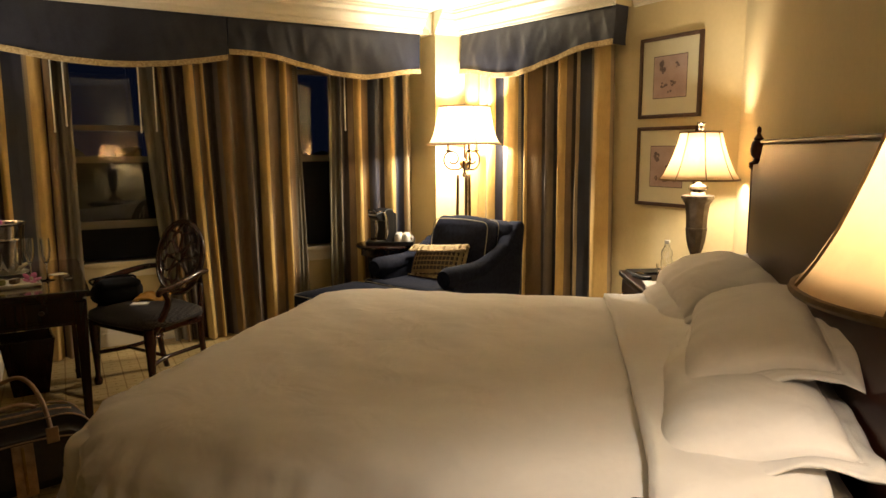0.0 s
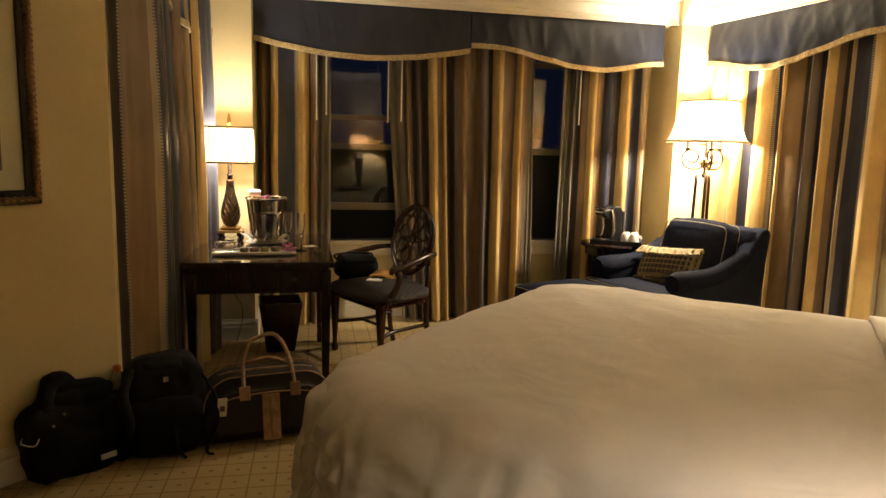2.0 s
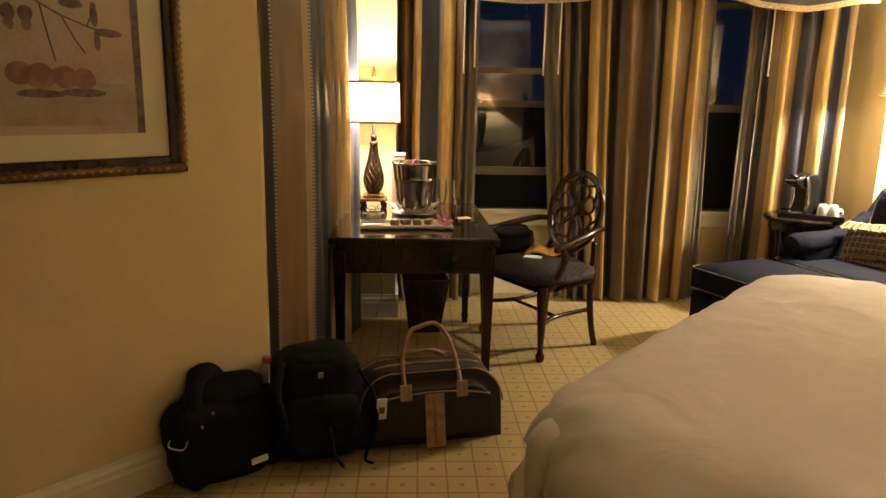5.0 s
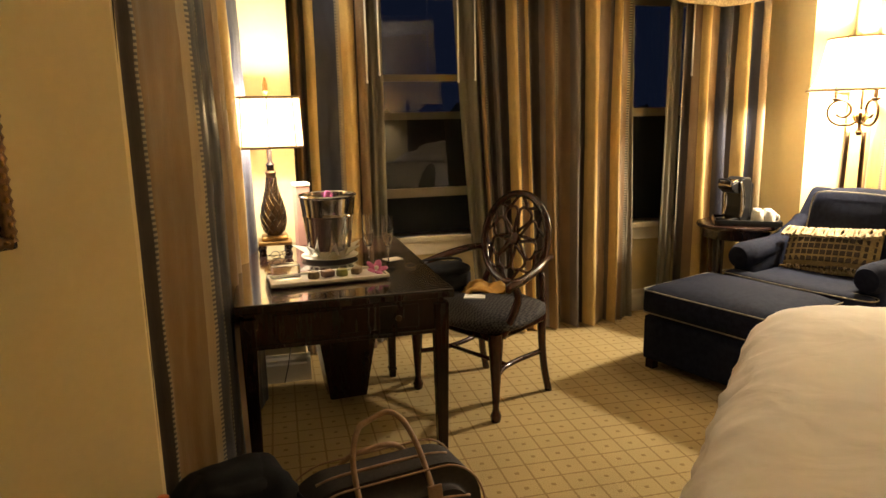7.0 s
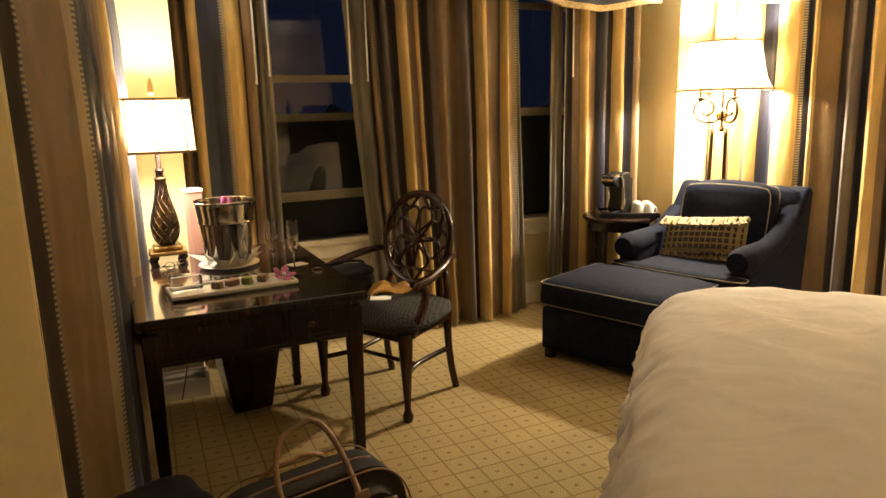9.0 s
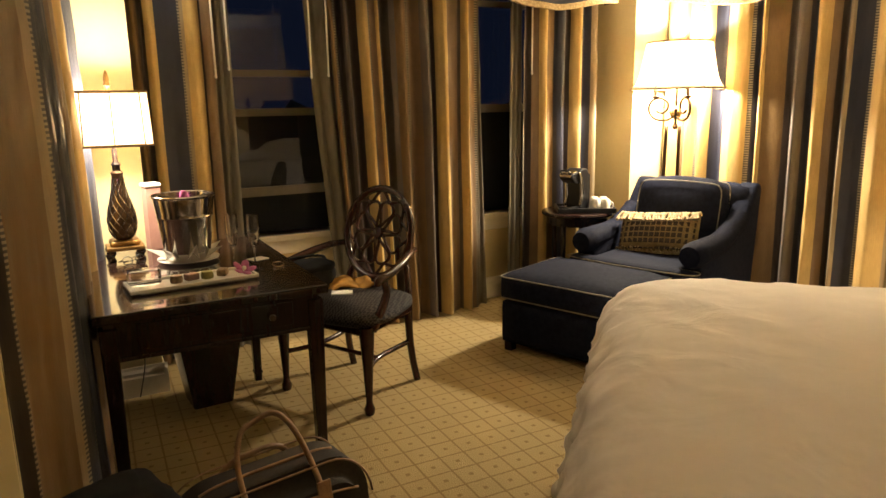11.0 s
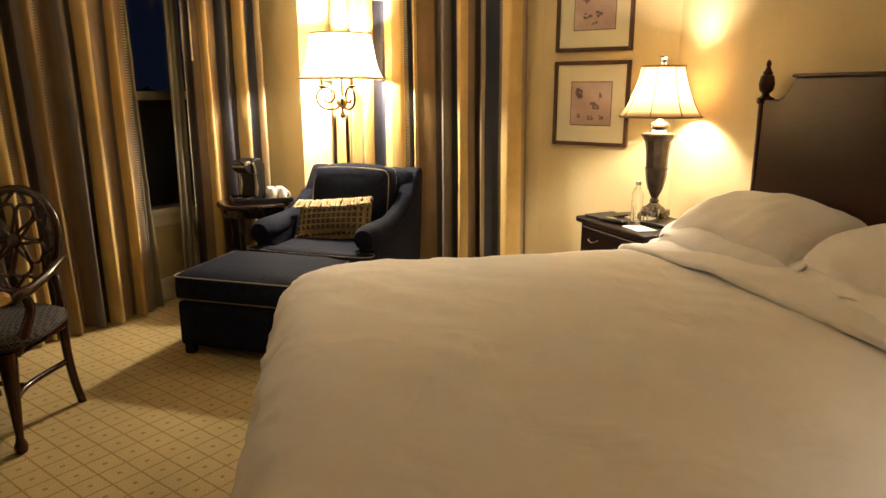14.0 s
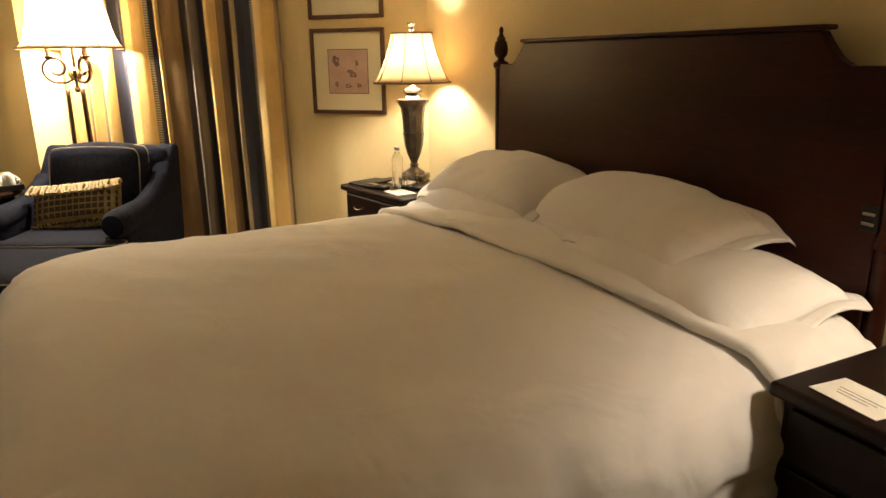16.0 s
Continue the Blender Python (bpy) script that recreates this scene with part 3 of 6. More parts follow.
for x, z in ((-0.01, 1.56), (0.06, 1.60), (0.51, 1.56), (0.61, 1.57), (2.02, 1.59)):
    rod = part("curtain_wand", join(tube([(0, 0, z), (0, 0, 2.361)], 0.0055, 7), lathe([(0.004, z - 0.02), (0.008, z - 0.012), (0.0055, z)], 8)), CERAMIC, smooth=40)
    rod.matrix_world = pose(x, NY - 0.07, 0)
    tagged(rod, "thin white draw wand hanging from the curtain rail", "curtain wand", "curtain wands")


def dip(s):
    """Scallop: high by the start, lowest past the middle, half up again at the end."""
    def ease(a):
        a = min(max(a, 0), 1)
        return a * a * (3 - 2 * a)
    return 1 - ease((s - 0.08) / 0.55) + 0.55 * ease((s - 0.66) / 0.34)


def valance(p, q, z_low, z_high, profile, label, seed=0, folds=7):
    """A stiff cloth valance with a braided lower edge, on a board; room on the left of p to q."""
    n = plan_length(p, q)
    m = run(p, q)
    v = thing("valance", m, label, "valance", "window valances")
    cols, rows = 130, 10
    bm, tr = bmesh.new(), bmesh.new()
    up, low = [], []
    for i in range(cols + 1):
        s = i / cols
        zb = z_low + (z_high - z_low) * profile(s)
        column = []
        for j in range(rows + 1):
            t = j / rows
            y = -0.008 + 0.030 * t * noise.noise((s * n * folds, t * 0.8, seed)) + 0.012 * t
            gather = 1 - 2.2 * abs(noise.noise((s * n * 8 + 0.9 * t, t * 0.7, seed + 6)))
            y += 0.014 * max(0.0, gather - 0.4) * math.sin(math.pi * min(1, t * 1.15)) + 0.004 * noise.noise((s * n * 16 - t * 3, t * 2.5, seed + 9))
            column.append(bm.verts.new((n * s, y, 2.36 + (zb - 2.36) * t)))
        up.append(column)
        y = column[-1].co.y
        low.append([tr.verts.new((n * s, y + 0.008, zb + 0.034)), tr.verts.new((n * s, y + 0.012, zb - 0.002 + 0.003 * noise.noise((s * 60, 0, 0)))), tr.verts.new((n * s, y - 0.004, zb - 0.004)), tr.verts.new((n * s, y - 0.004, zb + 0.034))])
    for a, b in zip(up, up[1:]):
        for j in range(rows):
            bm.faces.new((a[j], a[j + 1], b[j + 1], b[j]))
    for c in (up[0], up[-1]):
        back = [bm.verts.new((k.co.x, k.co.y - 0.13, k.co.z)) for k in c]
        for j in range(rows):
            bm.faces.new((c[j], c[j + 1], back[j + 1], back[j]))
    for a, b in zip(low, low[1:]):
        for j in range(4):
            tr.faces.new((a[j], a[(j + 1) % 4], b[(j + 1) % 4], b[j]))
    part("cloth", bm, SATIN, v, "navy satin cloth", smooth=50)
    part("braid", tr, FRINGE, v, "cream and gold braid", smooth=40)
    return v


VL = "navy scalloped valance with gold braid"
valance((1.095, 5.625), (-0.44, 5.625), 1.975, 2.08, lambda s: 1 - math.sin(math.pi * (0.06 + 0.90 * s)) * 1.02, VL + " above the desk window", 1)
valance((2.655, 5.632), (1.105, 5.632), 1.975, 2.10, lambda s: dip(1 - s), VL + " above the window by the pier", 2)
valance(V_E0, V_E1, 1.975, 2.105, dip, VL + " beside the armchair", 3)
valance(V_W0, V_W1, 1.985, 2.11, lambda s: dip(1 - s), VL + " beside the desk", 4)

# ---- bed ----
S2 = 2 ** -0.5
BED_X, BED_Y = 2.675, 2.51


def bedside(u, v, z=0.0, turn=0.0):
    """A pose beside the headboard: u along it from the far post to the near one, v out into the room. x runs with u, y runs to the headboard."""
    return pose(BED_X - S2 * u - S2 * v, BED_Y - S2 * u + S2 * v, z, 0, 0, 225 + turn)


bed = thing("bed", bedside(0, 0), "king-size bed made up with a plump white duvet", "bed")
part("skirt", box(0.04, 1.90, -2.02, -0.06, 0.0, 0.28, 0.01), SKIRT, bed, "gold pleated bed skirt")
part("box_spring", box(0.02, 1.92, -2.05, -0.05, 0.28, 0.40, 0.03), LINEN, bed)
bm = box(0.0, 1.95, -2.06, -0.045, 0.40, 0.665, 0.07, 4)
bmesh.ops.subdivide_edges(bm, edges=[e for e in bm.edges if e.calc_length() > 0.15], cuts=40, use_grid_fill=True)
for v in bm.verts:
    pucker = 1 - 2.3 * abs(noise.noise((v.co.x * 5 + v.co.y * 4, v.co.y * 7 - v.co.x * 3, 41)))
    v.co.z += 0.014 * max(0.0, pucker - 0.3) * (v.co.z > 0.6) + 0.004 * noise.noise((v.co.x * 6, v.co.y * 7, 5))
part("mattress", bm, LINEN, bed, "mattress in a white fitted sheet", smooth=True)


def cloth_cover(name, u0, u1, v0, v1, top, radius, skirt, parent, label, seed, flare=0.16, step=0.022, crown=0.05, lift=0.0, foot=True, wrinkle=1.0, rc=0.16, thick=0.012, slant=0.0):
    """A cloth laid over the mattress, hanging at both sides and, if foot, over the end."""
    arc = radius * math.pi / 2
    reach = arc + skirt
    a0, a1 = u0 + radius - reach, u1 - radius + reach
    b1 = v1 - radius + reach if foot else v1
    nu, nv = int((a1 - a0) / step), int((b1 - v0) / step)
    bm = bmesh.new()
    rows = []
    for j in range(nv + 1):
        row = []
        for i in range(nu + 1):
            a, b = a0 + (a1 - a0) * i / nu, v0 + (b1 - v0) * j / nv
            core_a = min(max(a, u0 + radius + rc), u1 - radius - rc)
            core_b = min(b, v1 - radius - rc) if foot else b
            oa, ob_ = a - core_a, b - core_b
            d = math.hypot(oa, ob_)
            ea, eb = (oa / d, ob_ / d) if d > 1e-6 else (0, 0)
            flat_part = min(d, rc)
            ca, cb, d = core_a + ea * flat_part, core_b + eb * flat_part, d - flat_part
            d = min(d, reach)
            if d <= arc:
                out, drop = radius * math.sin(d / radius), radius * (1 - math.cos(d / radius))
            else:
                out, drop = radius + flare * (d - arc), radius + (d - arc)
            k = max(0.0, (d - 0.4 * arc) / reach)
            along = a * abs(eb) + b * abs(ea) + 0.9 * math.atan2(eb, ea)
            out += k * 0.035 * noise.noise((along * 3.4, seed, 0.3)) + k * 0.030 * noise.noise((along * 9, d * 2, seed))
            k2 = min(1.0, max(0.0, (d - 0.12 * arc) / (0.8 * arc)))
            fold = 1 - 2.6 * abs(noise.noise((along * 10.5 + d * 1.5, d * 2.2, seed + 17)))
            out -= k2 * 0.046 * max(0.0, fold - 0.30) * (0.6 + 0.8 * noise.noise((along * 1.7, 2, seed)))
            crease = 1 - 2 * abs(noise.noise((along * 6.5, d * 0.9, seed + 11)))
            out -= k * 0.055 * max(0.0, crease - 0.30)
            gather = 1 - 2.3 * abs(noise.noise((d * 8.5 + along * 1.4, along * 3.1, seed + 37)))
            out += k2 * wrinkle * 0.038 * max(0.0, gather - 0.30)
            bulge = crown * max(0.0, 1 - ((ca - (u0 + u1) / 2) / ((u1 - u0) / 2)) ** 2) * (1 - 0.5 * max(0, (cb - 0.9)) ** 2)
            w = wrinkle * (0.009 * noise.noise((a * 2.0, b * 2.4, seed)) + 0.006 * noise.noise((a * 5 + b * 6, b * 2.2 - a, seed + 2)) + 0.0022 * noise.noise((a * 14 - b * 9, b * 15, seed)))
            ridge = 1 - abs(noise.noise((a * 2.6 + b * 3.4, b * 1.3 - a * 1.1, seed + 5))) * 2
            w += wrinkle * 0.013 * max(0.0, ridge - 0.55) * (0.35 + 2.0 * k)
            crow = 1 - 2.4 * abs(noise.noise((a * 7.5 - b * 5.0, b * 4.0 + a * 2.2, seed + 23)))
            w += wrinkle * 0.028 * max(0.0, crow - 0.35) * min(1.0, max(0.0, 2.2 * k2 + 0.06)) * max(0.0, 0.6 + 1.5 * noise.noise((a * 1.6, b * 1.6, seed + 31)))
            z = top + lift + bulge * max(0.0, 1 - d / arc) + w - drop
            shear = slant * ca * max(0.0, 1 - (cb - v0) / 0.7)
            row.append(bm.verts.new((ca + ea * out, -(cb + eb * out + shear), max(z, 0.03))))
        rows.append(row)
    for r0, r1 in zip(rows, rows[1:]):
        for i in range(nu):
            bm.faces.new((r0[i], r0[i + 1], r1[i + 1], r1[i]))
    ob = part(name, bm, LINEN, parent, label, smooth=True)
    md = ob.modifiers.new("thickness", "SOLIDIFY")
    md.thickness, md.offset = thick, -1
    return ob


cloth_cover("duvet", -0.03, 2.03, 0.54, 2.13, 0.712, 0.19, 0.34, bed, "plump white cotton duvet", 3, step=0.022, flare=0.2, slant=-0.12)
cloth_cover("folded_sheet", -0.02, 2.02, 0.40, 0.665, 0.722, 0.15, 0.10, bed, "white top sheet folded back", 7, slant=-0.125, lift=0.022, foot=False, crown=0.045, wrinkle=1.5, thick=0.020)

headboard = thing("headboard", bedside(0, 0), "dark mahogany panelled headboard with turned posts", "headboard")
outline = [(0.02, 0.25), (1.86, 0.25), (1.86, 1.355), (1.725, 1.355), (1.69, 1.375), (1.66, 1.41), (1.634, 1.445), (0.222, 1.445), (0.195, 1.41), (0.165, 1.375), (0.13, 1.355), (0.02, 1.355)]
bm = prism(outline, -0.018, 0.022, 0.006)
part("panel", bm, MAHOG, headboard, m=pose(0, 0.0, 0, 90))
cap = [(0.205, 1.446), (1.651, 1.446), (1.651, 1.460), (0.205, 1.460)]
part("cap_rail", prism(cap, -0.026, 0.030, 0.005), MAHOG, headboard, m=pose(0, 0, 0, 90))
POST = [(0.026, 0.0), (0.026, 0.90), (0.034, 0.905), (0.034, 0.925), (0.024, 0.94), (0.026, 1.33), (0.036, 1.34), (0.036, 1.36), (0.020, 1.368), (0.015, 1.378), (0.030, 1.395), (0.034, 1.42), (0.028, 1.452), (0.018, 1.462), (0.022, 1.468),
        (0.014, 1.478), (0.008, 1.492), (0.011, 1.502), (0.009, 1.515), (0.0005, 1.524)]
for x in (0.0, 1.88):
    part("post", lathe(POST, 20), MAHOG, headboard, "turned post with an urn finial", m=pose(x, 0, 0), smooth=40)


def pillow(u, v, z, tilt, turn, w=0.66, h=0.39, t=0.20, label="", seed=0, droop=0.0):
    """A pillow in a flanged white case. tilt: how far its back edge is raised; droop: how far its ends hang."""
    bm = bmesh.new()
    nx, ny, fl = 92, 62, 0.055
    sides = []
    for sgn in (1, -1):
        rows = []
        for j in range(ny + 1):
            row = []
            for i in range(nx + 1):
                a, b = 2 * i / nx - 1, 2 * j / ny - 1
                x, y = a * (w / 2 + fl), b * (h / 2 + fl)
                ax, by = min(1, abs(x) / (w / 2)), min(1, abs(y) / (h / 2))
                puff = ((1 - ax ** 2.6) * (1 - by ** 2.4)) ** 0.40 if ax < 1 and by < 1 else 0
                seam = math.exp(-((max((abs(x) - w / 2), (abs(y) - h / 2)) + 0.002) / 0.009) ** 2)
                z_ = sgn * ((0.0045 if puff == 0 else 0.0015) + t / 2 * puff) + 0.018 * noise.noise((x * 4, y * 4, seed)) + 0.007 * noise.noise((x * 13, y * 11, seed + sgn))
                edge = max(abs(a), abs(b)) ** 6
                z_ -= sgn * 0.009 * seam + 0.030 * max(0.0, -b) ** 6 + droop * abs(a) ** 4
                z_ += 0.050 * edge * noise.noise((x * 6, y * 6, seed + 8)) - 0.012 * edge - (0.022 * abs(a * b) ** 5)
                pull = 1 - 2.2 * abs(noise.noise((math.atan2(abs(b) - 0.55, abs(a) - 0.55) * 2.2, seed, a > 0)))
                z_ -= sgn * 0.011 * max(0.0, pull - 0.2) * abs(a * b) ** 1.2 * (1 if puff > 0 else 0.3)
                k = 1 - 0.05 * (1 - abs(a)) * abs(b) ** 3
                if abs(a) > 0.75 and abs(b) > 0.75:
                    cut = 1 - 0.12 * ((abs(a) - 0.75) * (abs(b) - 0.75) * 16) ** 1.0
                    x, y = x * (0.5 + 0.5 * cut), y * (0.5 + 0.5 * cut)
                row.append(bm.verts.new((x * (1 - 0.035 * (1 - abs(b)) * abs(a) ** 3), y * k, z_)))
            rows.append(row)
        sides.append(rows)
        for r0, r1 in zip(rows, rows[1:]):
            for i in range(nx):
                bm.faces.new((r0[i], r0[i + 1], r1[i + 1], r1[i]))
    rim0 = [sides[0][0][i] for i in range(nx + 1)] + [sides[0][j][nx] for j in range(1, ny + 1)] + [sides[0][ny][i] for i in range(nx - 1, -1, -1)] + [sides[0][j][0] for j in range(ny - 1, 0, -1)]
    rim1 = [sides[1][0][i] for i in range(nx + 1)] + [sides[1][j][nx] for j in range(1, ny + 1)] + [sides[1][ny][i] for i in range(nx - 1, -1, -1)] + [sides[1][j][0] for j in range(ny - 1, 0, -1)]
    for i in range(len(rim0)):
        k = (i + 1) % len(rim0)
        bm.faces.new((rim0[i], rim0[k], rim1[k], rim1[i]))
    ob = part("pillow", bm, LINEN, smooth=True)
    ob.matrix_world = bedside(u, v, z, turn) @ pose(0, 0, 0, tilt, 0, 0)
    return tagged(ob, label, "pillow", "bed pillows")


pillow(0.405, 0.268, 0.752, 6, 3, w=0.80, h=0.40, label="white cotton pillow lying flat on the sheet", seed=1, t=0.20)
pillow(1.450, 0.272, 0.758, 7, -4, w=0.82, h=0.41, label="white cotton pillow lying flat with its flange over the edge", seed=2, t=0.215)
pillow(0.365, 0.215, 0.868, 17, 5, w=0.74, h=0.38, label="plump white pillow leaning on the headboard", seed=3, t=0.20, droop=0.02)
pillow(1.165, 0.198, 0.875, 17, -8, w=0.86, h=0.36, label="plump white pillow leaning on the headboard", seed=4, t=0.21, droop=0.02)


# ---- nightstands and their lamps ----
def nightstand(m, label, w=0.60, d=0.50, h=0.722, handles=True):
    """x along the front, y to the back; the front left corner is the origin."""
    n = thing("nightstand", m, label, "nightstand", "nightstands")
    part("body", box(0.025, w - 0.025, 0.025, d - 0.01, 0.08, h - 0.035, 0.004), STANDWOOD, n)
    part("top", box(0, w, 0, d, h - 0.033, h, 0.010, 3), STANDWOOD, n)
    part("plinth", box(0.015, w - 0.015, 0.015, d - 0.005, 0.0, 0.078, 0.006), STANDWOOD, n)
    for z0, z1 in ((0.10, 0.38), (0.40, 0.54), (0.555, 0.675)):
        dr = part("drawer", box(0.045, w - 0.045, 0.012, 0.026, z0, z1, 0.005), STANDWOOD, n)
        for x in (w * 0.3, w * 0.7) if handles else ():
            part("handle", tube([(x - 0.04, 0.006, (z0 + z1) / 2 + 0.008), (x - 0.035, -0.006, (z0 + z1) / 2), (x, -0.010, (z0 + z1) / 2 - 0.008), (x + 0.035, -0.006, (z0 + z1) / 2), (x + 0.04, 0.006, (z0 + z1) / 2 + 0.008)], 0.004), BRONZE, dr, "bronze bail handle", smooth=True)
    return n


NS_TURN = 237.0
NS_FAR = pose(2.76, 3.43, 0, 0, 0, NS_TURN)
nightstand(NS_FAR, "dark wooden three-drawer nightstand in the corner by the prints", w=0.60, d=0.46)
NS_NEAR = bedside(2.00, 0.56)
nightstand(NS_NEAR, "dark wooden three-drawer nightstand beside the bed", w=0.62, d=0.52, handles=False)


def ring_shade(profile, sides, mat, parent, label, rib=None, sharp=25, flat=1.0):
    """A lamp shade that is open above and below, with a rib at each corner and a band at both rims."""
    bm = lathe(profile, sides, start=math.pi / sides, cap=False)
    bm.transform(Matrix.Diagonal((1, flat, 1, 1)))
    s = part("shade", bm, mat, parent, label, smooth=sharp)
    md = s.modifiers.new("thickness", "SOLIDIFY")
    md.thickness = 0.0015
    for r, z in (profile[0], profile[-1]):
        k = 48 if sides > 12 else sides
        pts = [((r + 0.001) * math.cos(math.pi / sides + 2 * math.pi * i / k), flat * (r + 0.001) * math.sin(math.pi / sides + 2 * math.pi * i / k), z) for i in range(k)]
        part("rim", tube(pts, 0.0055, 6, True), RIB, s, "stitched brown rim")
    if rib:
        for i in range(rib):
            a = math.pi / sides + 2 * math.pi * i / rib
            part("rib", tube([((r + 0.0015) * math.cos(a), flat * (r + 0.0015) * math.sin(a), z) for r, z in profile], 0.0026, 5), RIB, s)
    return s


def urn_lamp(m, label):
    lamp = thing("table_lamp", m, label, "table lamp", "bedside lamps")
    part("base", join(box(-0.07, 0.07, -0.07, 0.07, 0, 0.035, 0.005), lathe([(0.062, 0.035), (0.055, 0.05), (0.035, 0.062), (0.022, 0.075)], 24)), URN, lamp, smooth=35)
    part("body", lathe([(0.020, 0.075), (0.026, 0.085), (0.018, 0.10), (0.024, 0.115), (0.040, 0.15), (0.052, 0.20), (0.058, 0.255), (0.060, 0.258), (0.060, 0.268), (0.056, 0.27), (0.060, 0.34), (0.068, 0.40), (0.085, 0.425), (0.090, 0.432), (0.090, 0.445), (0.060, 0.452)], 10), URN, lamp, "fluted pewter brown urn", smooth=30)
    part("collar", lathe([(0.050, 0.452), (0.038, 0.47), (0.052, 0.482), (0.048, 0.498), (0.020, 0.51), (0.012, 0.52), (0.012, 0.60), (0.006, 0.62), (0.004, 0.80)], 20), SILVER, lamp, "bright pewter collar", smooth=35)
    ring_shade([(0.208, 0.535), (0.188, 0.565), (0.165, 0.61), (0.142, 0.67), (0.122, 0.73), (0.108, 0.79)], 40, SHADE_TAN, lamp, "cream silk bell shade with stitched panels", rib=8, sharp=True)
    part("finial", lathe([(0.012, 0.795), (0.010, 0.80), (0.016, 0.81), (0.012, 0.825), (0.020, 0.832), (0.022, 0.842), (0.001, 0.843)], 16), SILVER, lamp, smooth=35)
    part("spider", join(*[tube([(0, 0, 0.790), (0.107 * math.cos(a), 0.107 * math.sin(a), 0.788)], 0.002, 5) for a in (0.4, 2.5, 4.6)]), BRONZE, lamp)
    return lamp


urn_lamp(pose(2.985, 3.075, 0.722), "pewter urn table lamp with a cream bell shade, switched on")
bulb("bulb", (2.985, 3.075, 1.40), LAMP_NS)
NEAR_LAMP = bedside(2.50, 0.185, 0.722)
urn_lamp(NEAR_LAMP @ pose(0, 0, 0, 0, 0, 35), "lit pewter urn table lamp with a cream shade beside the bed")
bulb("bulb", NEAR_LAMP.translation + Vector((0, 0, 0.66)), LAMP_NEAR)

# things on the far nightstand
def on_far(x, y, turn=0.0, z=0.722):
    return NS_FAR @ pose(x, y, z, 0, 0, turn)


bottle = thing("water_bottle", on_far(0.27, 0.20), "clear plastic water bottle with a white cap", "bottle")
part("body", lathe([(0.028, 0.0), (0.030, 0.006), (0.030, 0.10), (0.027, 0.115), (0.030, 0.13), (0.029, 0.15), (0.014, 0.178), (0.012, 0.185), (0.012, 0.192), (0.011, 0.192), (0.011, 0.185), (0.0275, 0.149), (0.0285, 0.13), (0.0255, 0.115), (0.0288, 0.10), (0.0288, 0.007), (0.001, 0.006)], 24), CRYSTAL, bottle, smooth=40)
part("cap", lathe([(0.014, 0.192), (0.014, 0.210), (0.012, 0.212)], 16), CERAMIC, bottle, "white screw cap", smooth=40)
for x, y in ((0.34, 0.16), (0.40, 0.20)):
    g = part("drinking_glass", lathe([(0.026, 0.0), (0.033, 0.09), (0.031, 0.09), (0.024, 0.006), (0.001, 0.006)], 20), CRYSTAL, smooth=40)
    g.matrix_world = on_far(x, y)
    tagged(g, "clear drinking glass on the nightstand", "glass", "bedside glasses")


def slab(name, m, w, d, h, mat, label, category, group="", bevel=0.004):
    o = part(name, box(-w / 2, w / 2, -d / 2, d / 2, 0, h, bevel), mat)
    o.matrix_world = m
    return tagged(o, label, category, group)


slab("leather_folder", on_far(0.09, 0.14, 8), 0.13, 0.20, 0.012, BLACKP, "thin black leather folder on the nightstand", "folder")
slab("notepad", on_far(0.20, 0.31, 12), 0.13, 0.18, 0.006, PAPER, "blank white paper notepad on the nightstand", "notepad", bevel=0.001)
slab("card", on_far(0.43, 0.10, -6), 0.15, 0.11, 0.003, PAPER, "white printed card lying on the nightstand", "card", bevel=0.0005)
phone = thing("telephone_handset", on_far(0.26, 0.07, 14), "black cordless handset lying on the nightstand", "telephone")
part("body", box(-0.075, 0.075, -0.026, 0.026, 0, 0.022, 0.009, 3), BLACKP, phone, smooth=40)
part("keypad", box(-0.05, 0.015, -0.017, 0.017, 0.022, 0.0245, 0.001), SILVER, phone, "grey key pad")
slab("remote_control", on_far(0.44, 0.20, 20), 0.17, 0.045, 0.02, BLACKP, "slim black remote control on the nightstand", "remote", bevel=0.006)
# and on the near one
card = slab("printed_card", NS_NEAR @ pose(0.14, 0.09, 0.722, 0, 0, -6), 0.15, 0.105, 0.002, PAPER, "white card with lines of grey print", "card", bevel=0.0004)
for i in range(3):
    part("print_line", box(-0.05 + 0.006 * i, 0.052 - 0.01 * i, 0.005 - 0.012 * i, 0.0063 - 0.012 * i, 0.0021, 0.0026), INK, card)
switch = thing("light_switch", bedside(1.840, 0.0225, 0.945), "dark switch plate with two chrome rockers on the headboard", "switch")
part("plate", box(-0.022, 0.022, -0.006, 0.0, 0.0, 0.065, 0.002), BLACKP, switch)
for z in (0.015, 0.041):
    part("rocker", box(-0.017, 0.017, -0.010, -0.006, z, z + 0.009, 0.002), SILVER, switch, "chrome rocker")

# ---- framed pictures ----
def framed(m, w, h, border, mount, mat_frame, label, group=""):
    """A picture on a wall: x along the wall, y out into the room, z up from its lower edge."""
    f = thing("framed_print", m, label, "picture", group)
    for nm, (x0, x1, z0, z1) in (("frame_side", (0, border, 0, h)), ("frame_side", (w - border, w, 0, h)), ("frame_rail", (border, w - border, 0, border)), ("frame_rail", (border, w - border, h - border, h))):
        part(nm, box(x0, x1, 0.0, 0.024, z0, z1, 0.004), mat_frame, f)
    part("mount", box(border, w - border, 0.002, 0.012, border, h - border), MAT, f, "cream card mount")
    return f


